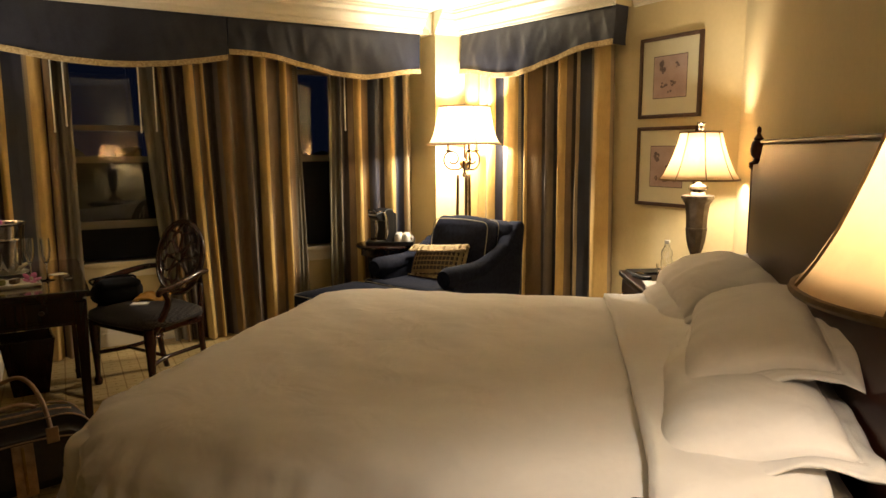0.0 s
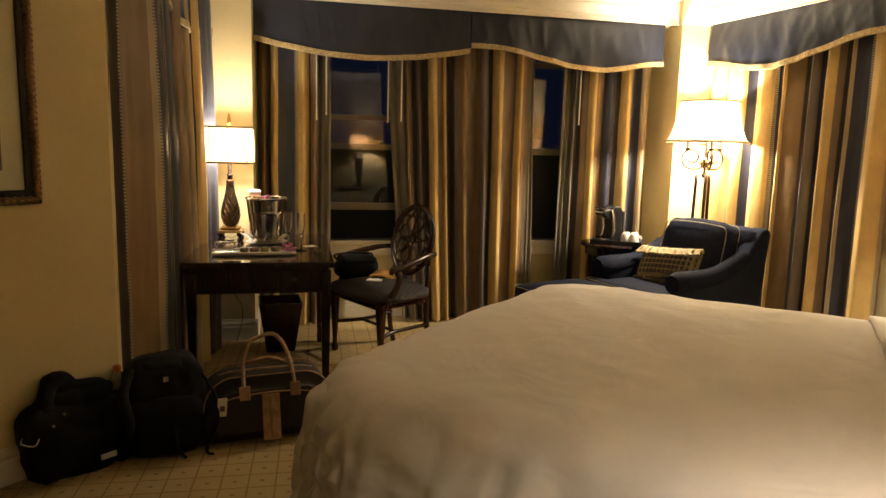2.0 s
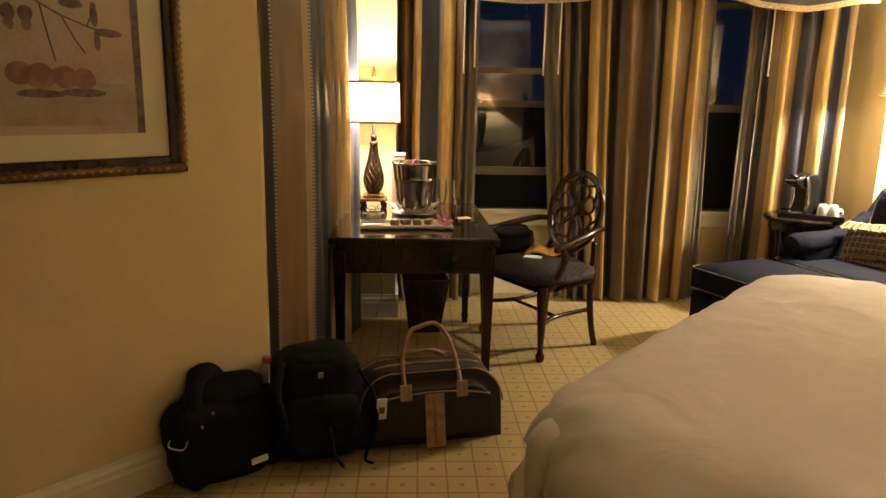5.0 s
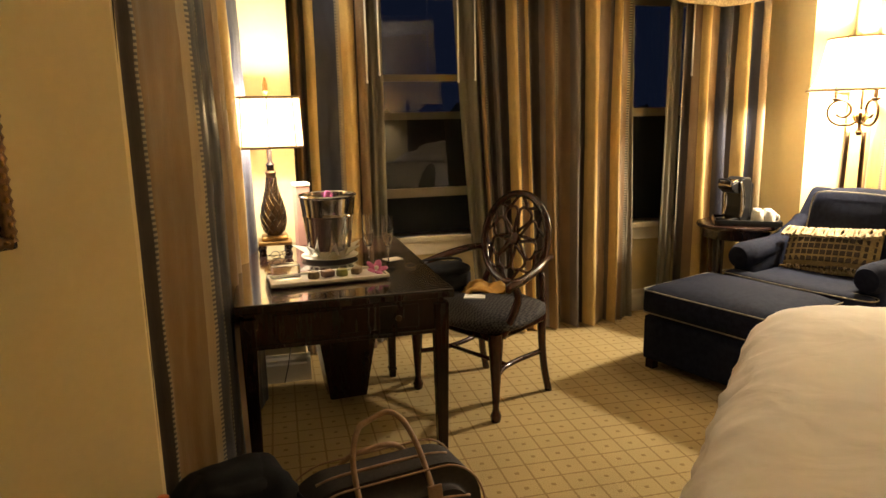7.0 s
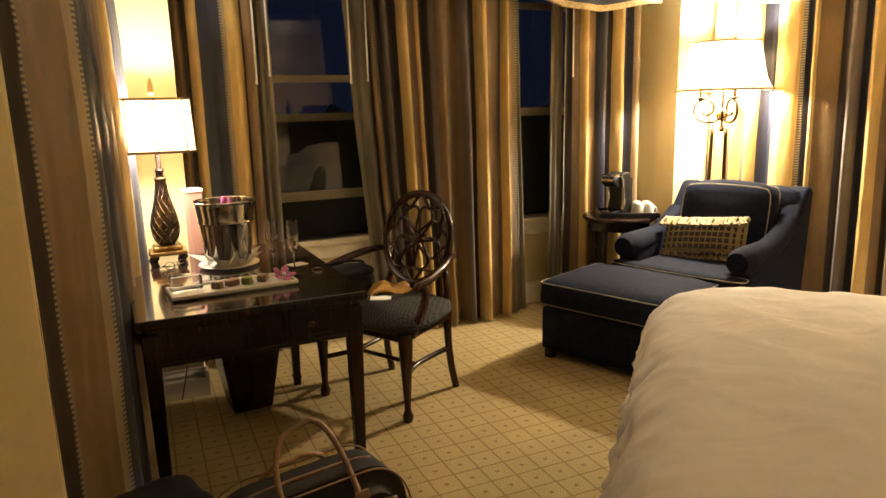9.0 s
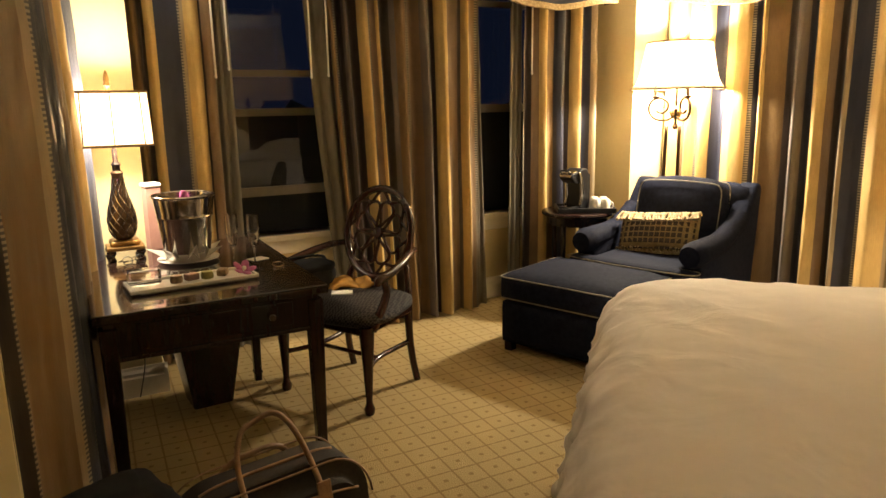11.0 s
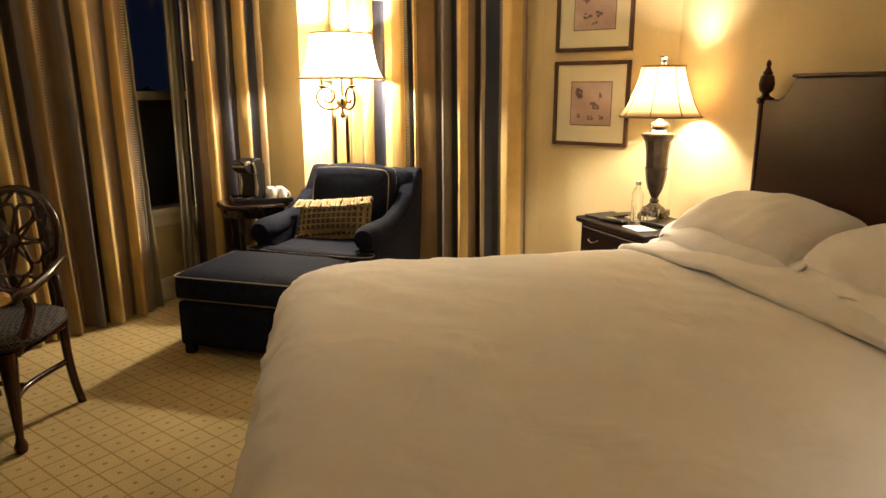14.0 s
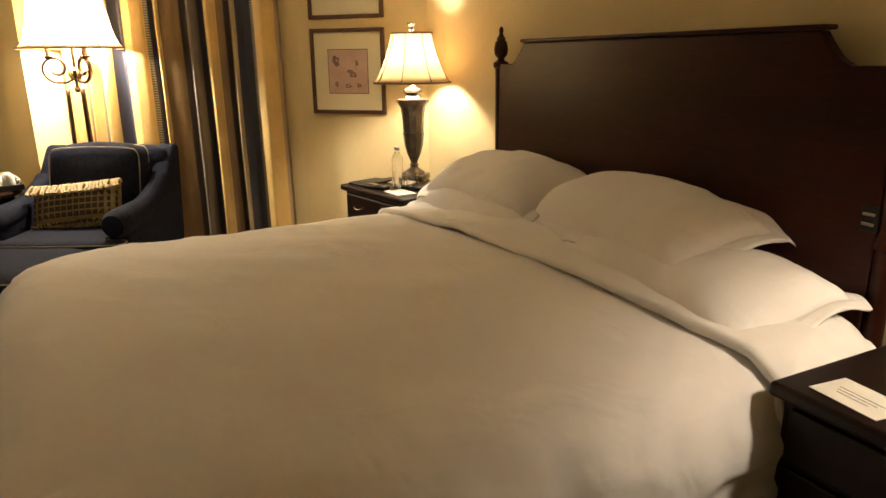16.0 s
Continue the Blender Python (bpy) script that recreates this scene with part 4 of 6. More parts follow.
E_PIC = run((3.369, 3.39), (3.369, 3.885))
for z, marks in ((1.052, ((-0.07, 0.06, 0.045, 0.05), (0.03, -0.01, 0.05, 0.04), (-0.08, -0.07, 0.02, 0.03), (0.0, -0.085, 0.035, 0.02), (0.07, -0.08, 0.025, 0.025), (0.06, 0.05, 0.02, 0.05))),
                 (1.618, ((-0.06, 0.055, 0.05, 0.07), (0.055, 0.07, 0.03, 0.03), (-0.05, -0.05, 0.05, 0.03), (0.03, -0.04, 0.04, 0.03), (0.0, -0.09, 0.03, 0.02)))):
    f = framed(E_PIC @ pose(0, 0, z), 0.495, 0.512, 0.024, 0.09, FRAME, "rose botanical print in a thin dark wooden frame", "pair of framed prints")
    part("print_border", box(0.110, 0.380, 0.0119, 0.0127, 0.123, 0.390), INK, f)
    p = part("print", box(0.115, 0.375, 0.012, 0.0135, 0.128, 0.385), PRINT, f, "faded rose print")
    rr = random.Random(int(z * 100))
    for x, y, w, h in marks:
        bm = bmesh.new()
        for k in range(9):
            cx, cz = 0.245 - x + rr.uniform(-0.5, 0.5) * w, 0.256 + y + rr.uniform(-0.5, 0.5) * h
            bmesh.ops.create_circle(bm, cap_ends=True, segments=9, radius=1, matrix=Matrix.Translation((cx, 0.0142 + 0.0002 * k, cz)) @ pose(0, 0, 0, 90, 0, 0) @ Matrix.Diagonal((w * rr.uniform(0.08, 0.30), h * rr.uniform(0.08, 0.30), 1, 1)))
        part("motif", bm, INK, p)

BIG = run((-1.155, 3.595), (-2.155, 2.595)) @ pose(0, 0.0, 1.112)
big = thing("framed_painting", BIG, "faded still life of fruit and butterflies in a carved gilt frame", "picture")
BW, BH, BB = 1.20, 0.98, 0.058
for nm, (x0, x1, z0, z1) in (("frame_side", (0, BB, 0, BH)), ("frame_side", (BW - BB, BW, 0, BH)), ("frame_rail", (BB, BW - BB, 0, BB)), ("frame_rail", (BB, BW - BB, BH - BB, BH))):
    part(nm, box(x0, x1, 0.0, 0.026, z0, z1, 0.006), WOOD, big, "dark inner frame")
for (xa, za), (xb, zb) in (((0.018, 0.018), (0.018, BH - 0.018)), ((BW - 0.018, 0.018), (BW - 0.018, BH - 0.018)), ((0.018, 0.018), (BW - 0.018, 0.018)), ((0.018, BH - 0.018), (BW - 0.018, BH - 0.018))):
    k = 84
    pts = [(xa + (xb - xa) * i / k, 0.024, za + (zb - za) * i / k) for i in range(k + 1)]
    part("gilt_moulding", tube(pts, [0.0165 + 0.0028 * (-1) ** i for i in range(k + 1)], 7), GILT, big, "carved gilt beading", smooth=60)
    beads = bmesh.new()
    count = int((abs(xb - xa) + abs(zb - za)) / 0.026)
    for i in range(count):
        t = (i + 0.5) / count
        along, across = (0.0085, 0.0055) if xa != xb else (0.0055, 0.0085)
        bmesh.ops.create_icosphere(beads, subdivisions=1, radius=1, matrix=pose(xa + (xb - xa) * t, 0.040, za + (zb - za) * t) @ Matrix.Diagonal((along, 0.005, across, 1)))
    part("beading", beads, GOLD, big, "raised gilt beads", smooth=True)
part("mount", box(BB, BW - BB, 0.003, 0.012, BB, BH - BB), MAT, big, "cream card mount")
art = part("painting", box(BB + 0.075, BW - BB - 0.075, 0.012, 0.0135, BB + 0.075, BH - BB - 0.075), PAINTING, big, "faded brown still life")


def blob(cx, cz, rx, rz, y, n=16, wob=0.0, seed=0):
    bm = bmesh.new()
    vs = [bm.verts.new((cx + rx * math.cos(a) * (1 + wob * noise.noise((math.cos(a), math.sin(a), seed))), y, cz + rz * math.sin(a) * (1 + wob * noise.noise((math.sin(a), math.cos(a), seed + 1))))) for a in (2 * math.pi * i / n for i in range(n))]
    bm.faces.new(vs)
    return bm


part("table_edge", box(BB + 0.077, BW - BB - 0.077, 0.0136, 0.0142, 0.205, 0.33), material("painted_cloth", (0.40, 0.31, 0.25), 0.7, tint=(0.30, 0.22, 0.18), scale=12, coat=0.5), art)
for x, z, r, sd in ((0.31, 0.342, 0.034, 1), (0.365, 0.345, 0.037, 2), (0.43, 0.345, 0.042, 3), (0.485, 0.352, 0.036, 4), (0.59, 0.35, 0.046, 5), (0.67, 0.345, 0.046, 6), (0.80, 0.35, 0.05, 7)):
    part("fruit", blob(x, z, r, r * 0.9, 0.0148, wob=0.15, seed=sd), FRUIT, art, "painted red and brown fruit")
for x, z in ((0.32, 0.30), (0.44, 0.295), (0.62, 0.305)):
    part("shadow_stroke", blob(x, z, 0.07, 0.012, 0.0145, wob=0.3, seed=x), INK, art)
for pts in ([(0.22, 0.475), (0.29, 0.495), (0.36, 0.52), (0.41, 0.545), (0.44, 0.56)], [(0.36, 0.52), (0.33, 0.46), (0.30, 0.415)], [(0.415, 0.545), (0.40, 0.46), (0.385, 0.39)], [(0.29, 0.495), (0.27, 0.54), (0.262, 0.56)]):
    part("twig", tube([(x, 0.0145, z) for x, z in pts], 0.0022, 5), INK, art)
for x, z, rx, rz in ((0.235, 0.478, 0.045, 0.012), (0.27, 0.525, 0.012, 0.035), (0.265, 0.45, 0.010, 0.028), (0.335, 0.555, 0.035, 0.016)):
    part("leaf", blob(x, z, rx, rz, 0.0150, wob=0.3, seed=z), INK, art)
for x, z, k in ((0.475, 0.50, 1.0), (0.49, 0.68, 1.25), (0.80, 0.66, 1.0)):
    for sx in (-1, 1):
        for dz, r in ((0.016, 0.024), (-0.014, 0.017)):
            part("butterfly_wing", blob(x + sx * 0.022 * k, z + dz * k, r * k * 0.8, r * k, 0.0148, 10, 0.25, x + sx), INK if dz > 0 else FRUIT, art)
part("dark_border", box(BB + 0.077, BB + 0.10, 0.0136, 0.0146, BB + 0.077, BH - BB - 0.077), INK, art)
for o in art.children:
    if not o.name.startswith("dark_border"):
        for v in o.data.vertices:
            v.co.z -= 0.045


# ---- reading corner ----
def soft_box(x0, x1, y0, y1, z0, z1, r=0.04, puff=0.0, seed=0, cuts=5):
    """A padded block with rounded edges and slightly swollen faces."""
    bm = box(x0, x1, y0, y1, z0, z1)
    bmesh.ops.subdivide_edges(bm, edges=list(bm.edges), cuts=cuts, use_grid_fill=True)
    c = Vector(((x0 + x1) / 2, (y0 + y1) / 2, (z0 + z1) / 2))
    h = Vector(((x1 - x0) / 2, (y1 - y0) / 2, (z1 - z0) / 2))
    for v in bm.verts:
        p = v.co - c
        q = Vector((max(-h[i] + r, min(h[i] - r, p[i])) for i in range(3)))
        d = p - q
        if d.length > 1e-6:
            d = d.normalized() * r
        n = Vector(((p[i] / h[i]) for i in range(3)))
        sw = Vector((puff * n[i] * (1 - n[(i + 1) % 3] ** 2) * (1 - n[(i + 2) % 3] ** 2) if abs(n[i]) > 0.99 else 0 for i in range(3)))
        v.co = c + q + d + sw + Vector((noise.noise(p * 6 + Vector((seed, 0, 0))), noise.noise(p * 6 + Vector((0, seed, 0))), noise.noise(p * 6))) * 0.004
    return bm


def piping_loop(x0, x1, y0, y1, z, r=0.03, sag=0.0):
    pts = []
    for cx, cy, a0 in ((x1 - r, y1 - r, 0), (x0 + r, y1 - r, 90), (x0 + r, y0 + r, 180), (x1 - r, y0 + r, 270)):
        for k in range(5):
            a = radians(a0 + 22.5 * k)
            pts.append((cx + r * math.cos(a), cy + r * math.sin(a), z))
    return tube(pts, 0.0036, 6, True)


# the chair faces its own -y; x runs to its left as one sits
ACH = pose(2.46, 4.93, 0, 0, 0, -72)
ac = thing("armchair", ACH, "navy upholstered club armchair with gold piping and rolled arms", "armchair")
part("base", soft_box(-0.39, 0.39, -0.44, 0.38, 0.06, 0.325, 0.03, seed=1), NAVY, ac, smooth=True)
TEE = [(-0.27, 0.24), (-0.27, -0.365), (-0.395, -0.37), (-0.395, -0.46), (-0.20, -0.485), (0.0, -0.492), (0.20, -0.485), (0.395, -0.46), (0.395, -0.37), (0.27, -0.365), (0.27, 0.24)]
sc = part("seat_cushion", prism(TEE, 0.325, 0.472, 0.024), NAVY, ac, smooth=60)
for z in (0.462, 0.337):
    part("piping", tube([(x * 0.995, y, z) for x, y in TEE[1:-1]], 0.0036, 6), PIPING, sc, "gold piping")
SIDE = Matrix(((0, 0, 1, 0), (1, 0, 0, 0), (0, 1, 0, 0), (0, 0, 0, 1)))
for sx in (-1, 1):
    wing = [(-0.355, 0.07), (0.40, 0.07), (0.485, 0.85), (0.45, 0.885), (0.40, 0.875), (0.345, 0.81), (0.27, 0.715), (0.17, 0.64), (0.05, 0.60), (-0.15, 0.575), (-0.355, 0.565)]
    me_arm = part("arm", prism(wing, min(sx * 0.285, sx * 0.405), max(sx * 0.285, sx * 0.405), 0.028), NAVY, ac, m=SIDE, smooth=50)
    pts, rad = [], []
    for k in range(15):
        t = k / 14
        pts.append((sx * (0.345 + 0.012 * t), -0.40 + 0.66 * t, 0.545 + 0.03 * t + 0.30 * max(0, t - 0.5) ** 1.5))
        rad.append(0.080 * (1 - 0.32 * t) if k not in (0, 14) else 0.060)
    part("arm_roll", tube(pts, rad, 16), NAVY, me_arm, smooth=50)
bk = part("back", soft_box(-0.37, 0.37, 0.24, 0.41, 0.28, 0.87, 0.05, 0.01, seed=5), NAVY, ac, smooth=True)
for v in bk.data.vertices:
    v.co.y += 0.16 * max(0, v.co.z - 0.35)
bc = part("back_cushion", soft_box(-0.27, 0.27, 0.10, 0.245, 0.43, 0.885, 0.05, 0.03, seed=6), NAVY, ac, smooth=True)
loop = [(-0.262, 0.45), (-0.27, 0.62), (-0.27, 0.80), (-0.255, 0.865), (-0.20, 0.885), (0, 0.892), (0.20, 0.885), (0.255, 0.865), (0.27, 0.80), (0.27, 0.62), (0.262, 0.45)]
pp = part("piping", tube([(x, 0.105, z) for x, z in loop], 0.0036, 6), PIPING, bc, "gold piping")
pq = part("piping", tube([(x, 0.245, z) for x, z in loop], 0.0036, 6), PIPING, bc, "gold piping")
for o in (bc, pp, pq):
    for v in o.data.vertices:
        v.co.y += 0.20 * max(0, v.co.z - 0.43)
for x, y in ((-0.32, -0.35), (0.32, -0.35), (-0.32, 0.33), (0.32, 0.33)):
    part("leg", lathe([(0.018, 0.0), (0.026, 0.06)], 12), WOOD, ac, m=pose(x, y, 0))

cu = thing("throw_cushion", ACH @ pose(-0.02, -0.035, 0.577, 62, -5, 4) @ Matrix.Diagonal((1.08, 0.98, 1.05, 1)), "gold and brown checked throw cushion with a tasselled edge", "cushion")
bm = bmesh.new()
NX, NY_ = 30, 16
sheets = []
for sgn in (1, -1):
    rows = []
    for j in range(NY_ + 1):
        row = []
        for i in range(NX + 1):
            a, b = 2 * i / NX - 1, 2 * j / NY_ - 1
            puff = ((1 - abs(a) ** 3) * (1 - abs(b) ** 3)) ** 0.6
            row.append(bm.verts.new((0.23 * a, 0.125 * b * (1 - 0.07 * (1 - a * a)) + 0.012 * noise.noise((a * 2.2, b, 3)), sgn * (0.055 * puff + 0.002))))
        rows.append(row)
    sheets.append(rows)
    for r0, r1 in zip(rows, rows[1:]):
        for i in range(NX):
            bm.faces.new((r0[i], r0[i + 1], r1[i + 1], r1[i]))
part("cover", bm, PLUSH, cu, smooth=True)
for k in range(14):
    for j in range(6):
        a, b = (k + 0.5) / 14 * 2 - 1, (j + 0.5) / 6 * 2 - 1
        puff = ((1 - abs(a) ** 3) * (1 - abs(b) ** 3)) ** 0.6
        part("square", box(0.222 * a - 0.0132, 0.222 * a + 0.0132, 0.112 * b - 0.0140, 0.112 * b + 0.0140, 0.052 * puff, 0.055 * puff + 0.005, 0.002), CHECK, cu)
rf = random.Random(2)
bm = bmesh.new()
for side, size, count in ((1, 1.0, 26), (-1, 0.55, 34)):
    for k in range(count):
        x = -0.228 + 0.456 * k / (count - 1)
        hang = size * (0.85 + 0.3 * rf.random())
        y0 = side * 0.124 * (1 - 0.06 * (1 - (x / 0.23) ** 2))
        t = tube([(x, y0, 0.004), (x + rf.uniform(-0.004, 0.004), y0 + side * 0.012, 0.024 * hang), (x + rf.uniform(-0.008, 0.008), y0 - side * 0.016 * hang, 0.044 * hang), (x + rf.uniform(-0.010, 0.010), y0 - side * 0.044 * hang, 0.058 * hang)], [0.010, 0.012 * size, 0.008 * size, 0.011 * size], 6)
        me = bpy.data.meshes.new("t")
        t.to_mesh(me)
        t.free()
        bm.from_mesh(me)
        bpy.data.meshes.remove(me)
tagged(part("fringe", bm, FRINGE, cu, "cream tassel fringe"), kind="stuff")

OTT = pose(1.312, 5.047, 0, 0, 0, 20)
ot = thing("ottoman", OTT, "navy upholstered ottoman with a piped cushion top", "ottoman")
part("base", soft_box(0.01, 0.60, -0.76, -0.01, 0.05, 0.30, 0.02, seed=8), NAVY, ot, smooth=True)
oc = part("cushion", soft_box(0.0, 0.61, -0.77, 0.0, 0.302, 0.455, 0.035, 0.022, seed=9), NAVY, ot, smooth=True)
part("piping", piping_loop(0, 0.61, -0.77, 0, 0.437, 0.04), PIPING, oc, "gold piping")
part("piping", piping_loop(0, 0.61, -0.77, 0, 0.318, 0.04), PIPING, oc, "gold piping")
for x, y in ((0.05, -0.05), (0.05, -0.71), (0.56, -0.05), (0.56, -0.71)):
    part("foot", box(x - 0.025, x + 0.025, y - 0.025, y + 0.025, 0, 0.055, 0.005), WOOD, ot)

st = thing("side_table", pose(2.27, 5.53, 0), "small round dark wooden side table beside the armchair", "side table")
part("tabletop", lathe([(0.001, 0.638), (0.23, 0.638), (0.24, 0.645), (0.244, 0.655), (0.24, 0.665), (0.232, 0.668), (0.001, 0.668)], 36), WOOD, st, smooth=30)
part("apron", lathe([(0.205, 0.58), (0.205, 0.637)], 32), WOOD, st, smooth=30)
for a in (20, 110, 200, 290):
    part("leg", tube([(0.19 * math.cos(radians(a)), 0.19 * math.sin(radians(a)), 0.60), (0.17 * math.cos(radians(a)), 0.17 * math.sin(radians(a)), 0.30), (0.19 * math.cos(radians(a)), 0.19 * math.sin(radians(a)), 0.0)], [0.018, 0.014, 0.011], 8), WOOD, st, smooth=True)
TR = pose(2.285, 5.475, 0.668, 0, 0, -32)
tray = thing("tray", TR, "black lacquered tray on the side table", "tray")
part("bottom", box(-0.18, 0.18, -0.115, 0.115, 0, 0.008), BLACKP, tray)
for x0, x1, y0, y1 in ((-0.18, 0.18, -0.125, -0.115), (-0.18, 0.18, 0.115, 0.125), (-0.19, -0.18, -0.125, 0.125), (0.18, 0.19, -0.125, 0.125)):
    part("rim", box(x0, x1, y0, y1, 0, 0.034, 0.003), BLACKP, tray)
cm = thing("coffee_machine", TR @ pose(-0.075, 0.01, 0.008, 0, 0, 12), "black and silver single-cup coffee machine on a tray", "coffee machine")
CM = pose(0, 0, 0, 90, 0, 35)
part("body", prism([(0.0, 0.0), (0.085, 0.0), (0.09, 0.02), (0.088, 0.24), (0.07, 0.275), (0.02, 0.28), (-0.02, 0.262), (-0.005, 0.19), (0.004, 0.10), (-0.012, 0.03)], -0.058, 0.058, 0.008), BLACKP, cm, m=CM)
part("drip_base", prism([(-0.105, 0.0), (0.0, 0.0), (-0.012, 0.03), (-0.10, 0.026)], -0.055, 0.055, 0.005), BLACKP, cm, m=CM)
part("brew_head", prism([(-0.02, 0.262), (-0.075, 0.252), (-0.098, 0.235), (-0.095, 0.212), (-0.055, 0.185), (-0.006, 0.178)], -0.052, 0.052, 0.010), BLACKP, cm, m=CM)
part("drip_grille", prism([(-0.095, 0.027), (-0.02, 0.0305), (-0.02, 0.033), (-0.095, 0.0295)], -0.042, 0.042, 0.001), SILVER, cm, "silver drip grille", m=CM)
part("head_trim", prism([(-0.097, 0.226), (-0.101, 0.240), (-0.080, 0.258), (-0.026, 0.268), (-0.024, 0.258), (-0.074, 0.246)], -0.046, 0.046, 0.002), SILVER, cm, "silver band round the brewing head", m=CM)
for sgn in (-1, 1):
    part("side_trim", tube([(-0.012, 0.03, sgn * 0.059), (0.006, 0.10, sgn * 0.060), (-0.003, 0.19, sgn * 0.060), (-0.022, 0.255, sgn * 0.056)], [0.010, 0.014, 0.014, 0.010], 8), SILVER, cm, "curved silver side trim", m=CM, smooth=True)
part("lid_handle", tube([(-0.088, 0.245, -0.035), (-0.108, 0.268, -0.03), (-0.108, 0.268, 0.03), (-0.088, 0.245, 0.035)], 0.006, 8), BLACKP, cm, m=CM, smooth=True)
part("water_tank", prism([(0.09, 0.02), (0.118, 0.025), (0.116, 0.235), (0.09, 0.245)], -0.05, 0.05, 0.006), BLACKP, cm, m=CM)
for i, (x, y) in enumerate(((0.065, -0.055), (0.125, -0.055), (0.065, 0.03), (0.125, 0.03))):
    c = thing("cup", TR @ pose(x, y, 0.008) @ Matrix.Scale(1.15, 4), "white china cup turned upside down on the tray", "cup", "tray cups")
    part("bowl", lathe([(0.030, 0.0), (0.031, 0.004), (0.028, 0.05), (0.022, 0.068), (0.020, 0.072), (0.001, 0.072)], 20), CERAMIC, c, smooth=40)
    part("handle", tube([(0.029, 0, 0.015), (0.045, 0, 0.02), (0.045, 0, 0.045), (0.026, 0, 0.052)], 0.0035, 6), CERAMIC, c, smooth=True)

# floor lamp behind the armchair
LX, LY = 2.835, 5.235
fl = thing("floor_lamp", pose(LX, LY, 0, 0, 0, -47.5), "wrought iron scrolled floor lamp with an ivory bell shade, switched on", "floor lamp")
for a in (-60, 60, 180):
    c, s = math.cos(radians(a)), math.sin(radians(a))
    part("leg", tube([(0.055 * c, 0.055 * s, 1.22), (0.06 * c, 0.06 * s, 0.9), (0.075 * c, 0.075 * s, 0.4), (0.10 * c, 0.10 * s, 0.08), (0.13 * c, 0.13 * s, 0.01)], 0.0125, 8), BRONZE, fl, smooth=True)
    pts = []
    for k in range(26):
        t = k / 25
        ang = math.pi * 1.5 + t * math.pi * 2.3
        r = 0.085 - 0.055 * t
        pts.append((0.10 + r * math.cos(ang), 1.345 + r * math.sin(ang)))
    pts = [(0.01, 1.285), (0.05, 1.262)] + pts
    arm = part("scroll_arm", tube([(r * c, r * s, z) for r, z in pts], 0.0085, 7), BRONZE, fl, smooth=True)
    part("candle_cup", lathe([(0.006, 1.395), (0.010, 1.40), (0.028, 1.412), (0.030, 1.418), (0.012, 1.420), (0.011, 1.49), (0.001, 1.491)], 14), BRONZE, arm, m=pose(0.135 * c, 0.135 * s, 0), smooth=40)
part("stem", lathe([(0.012, 1.20), (0.022, 1.22), (0.010, 1.24), (0.010, 1.30), (0.024, 1.32), (0.026, 1.335), (0.009, 1.35), (0.008, 1.74), (0.004, 1.78)], 16), BRONZE, fl, smooth=40)
part("leaf_ornament", join(*[tube([(0.02 * math.cos(a), 0.02 * math.sin(a), 1.27), (0.035 * math.cos(a), 0.035 * math.sin(a), 1.31), (0.028 * math.cos(a), 0.028 * math.sin(a), 1.345)], [0.004, 0.010, 0.002], 5) for a in (0, 1.05, 2.1, 3.14, 4.2, 5.25)]), GOLD, fl, "gilt leaf ornament", smooth=True)
part("spider", join(*[tube([(0, 0, 1.755), (0.203 * math.cos(a), 0.203 * math.sin(a), 1.752)], 0.0025, 5) for a in (0.4, 2.5, 4.6)]), BRONZE, fl)
ring_shade([(0.296, 1.462), (0.272, 1.487), (0.252, 1.53), (0.236, 1.59), (0.223, 1.66), (0.213, 1.71), (0.205, 1.757)], 48, SHADE, fl, "ivory silk bell shade", rib=6, sharp=True)
bulb("bulb", (LX, LY, 1.57), LAMP_FLOOR, 0.06)

# ---- desk ----
DX0, DX1, DY0, DY1, DH = -0.735, 0.045, 4.235, 5.36, 0.755
desk = thing("desk", pose(0, 0, 0), "dark mahogany writing desk with a polished glass top and tapered legs", "desk")
part("glass_top", box(DX0 + 0.004, DX1 - 0.004, DY0 + 0.004, DY1 - 0.004, DH - 0.006, DH, 0.0015), DARKGLASS, desk, "polished glass sheet")
part("tabletop", box(DX0, DX1, DY0, DY1, DH - 0.034, DH - 0.0065, 0.006, 3), WOOD, desk)
part("apron", box(DX0 + 0.03, DX1 - 0.03, DY0 + 0.03, DY1 - 0.03, 0.585, DH - 0.035, 0.003), WOOD, desk)
part("bead", box(DX0 + 0.024, DX1 - 0.024, DY0 + 0.024, DY1 - 0.024, 0.583, 0.600, 0.004), WOOD, desk)
dr = part("drawer", box(DX0 + 0.13, DX1 - 0.13, DY0 + 0.024, DY0 + 0.031, 0.615, 0.705, 0.003), WOOD, desk)
part("knob", lathe([(0.006, 0), (0.005, 0.012), (0.012, 0.018), (0.011, 0.026), (0.001, 0.028)], 14), BRONZE, dr, m=pose((DX0 + DX1) / 2 + 0.18, DY0 + 0.024, 0.66, 90), smooth=40)
for x, y in ((DX0 + 0.045, DY0 + 0.045), (DX1 - 0.045, DY0 + 0.045), (DX0 + 0.045, DY1 - 0.045), (DX1 - 0.045, DY1 - 0.045)):
    bm = box(-0.028, 0.028, -0.028, 0.028, 0.0, 0.70)
    for v in bm.verts:
        if v.co.z < 0.1:
            v.co.x *= 0.62
            v.co.y *= 0.62
    bmesh.ops.bevel(bm, geom=list(bm.edges), offset=0.003, segments=1, affect="EDGES")
    part("leg", join(bm, box(-0.022, 0.022, -0.022, 0.022, 0.04, 0.055, 0.003)), WOOD, desk, m=pose(x, y, 0))


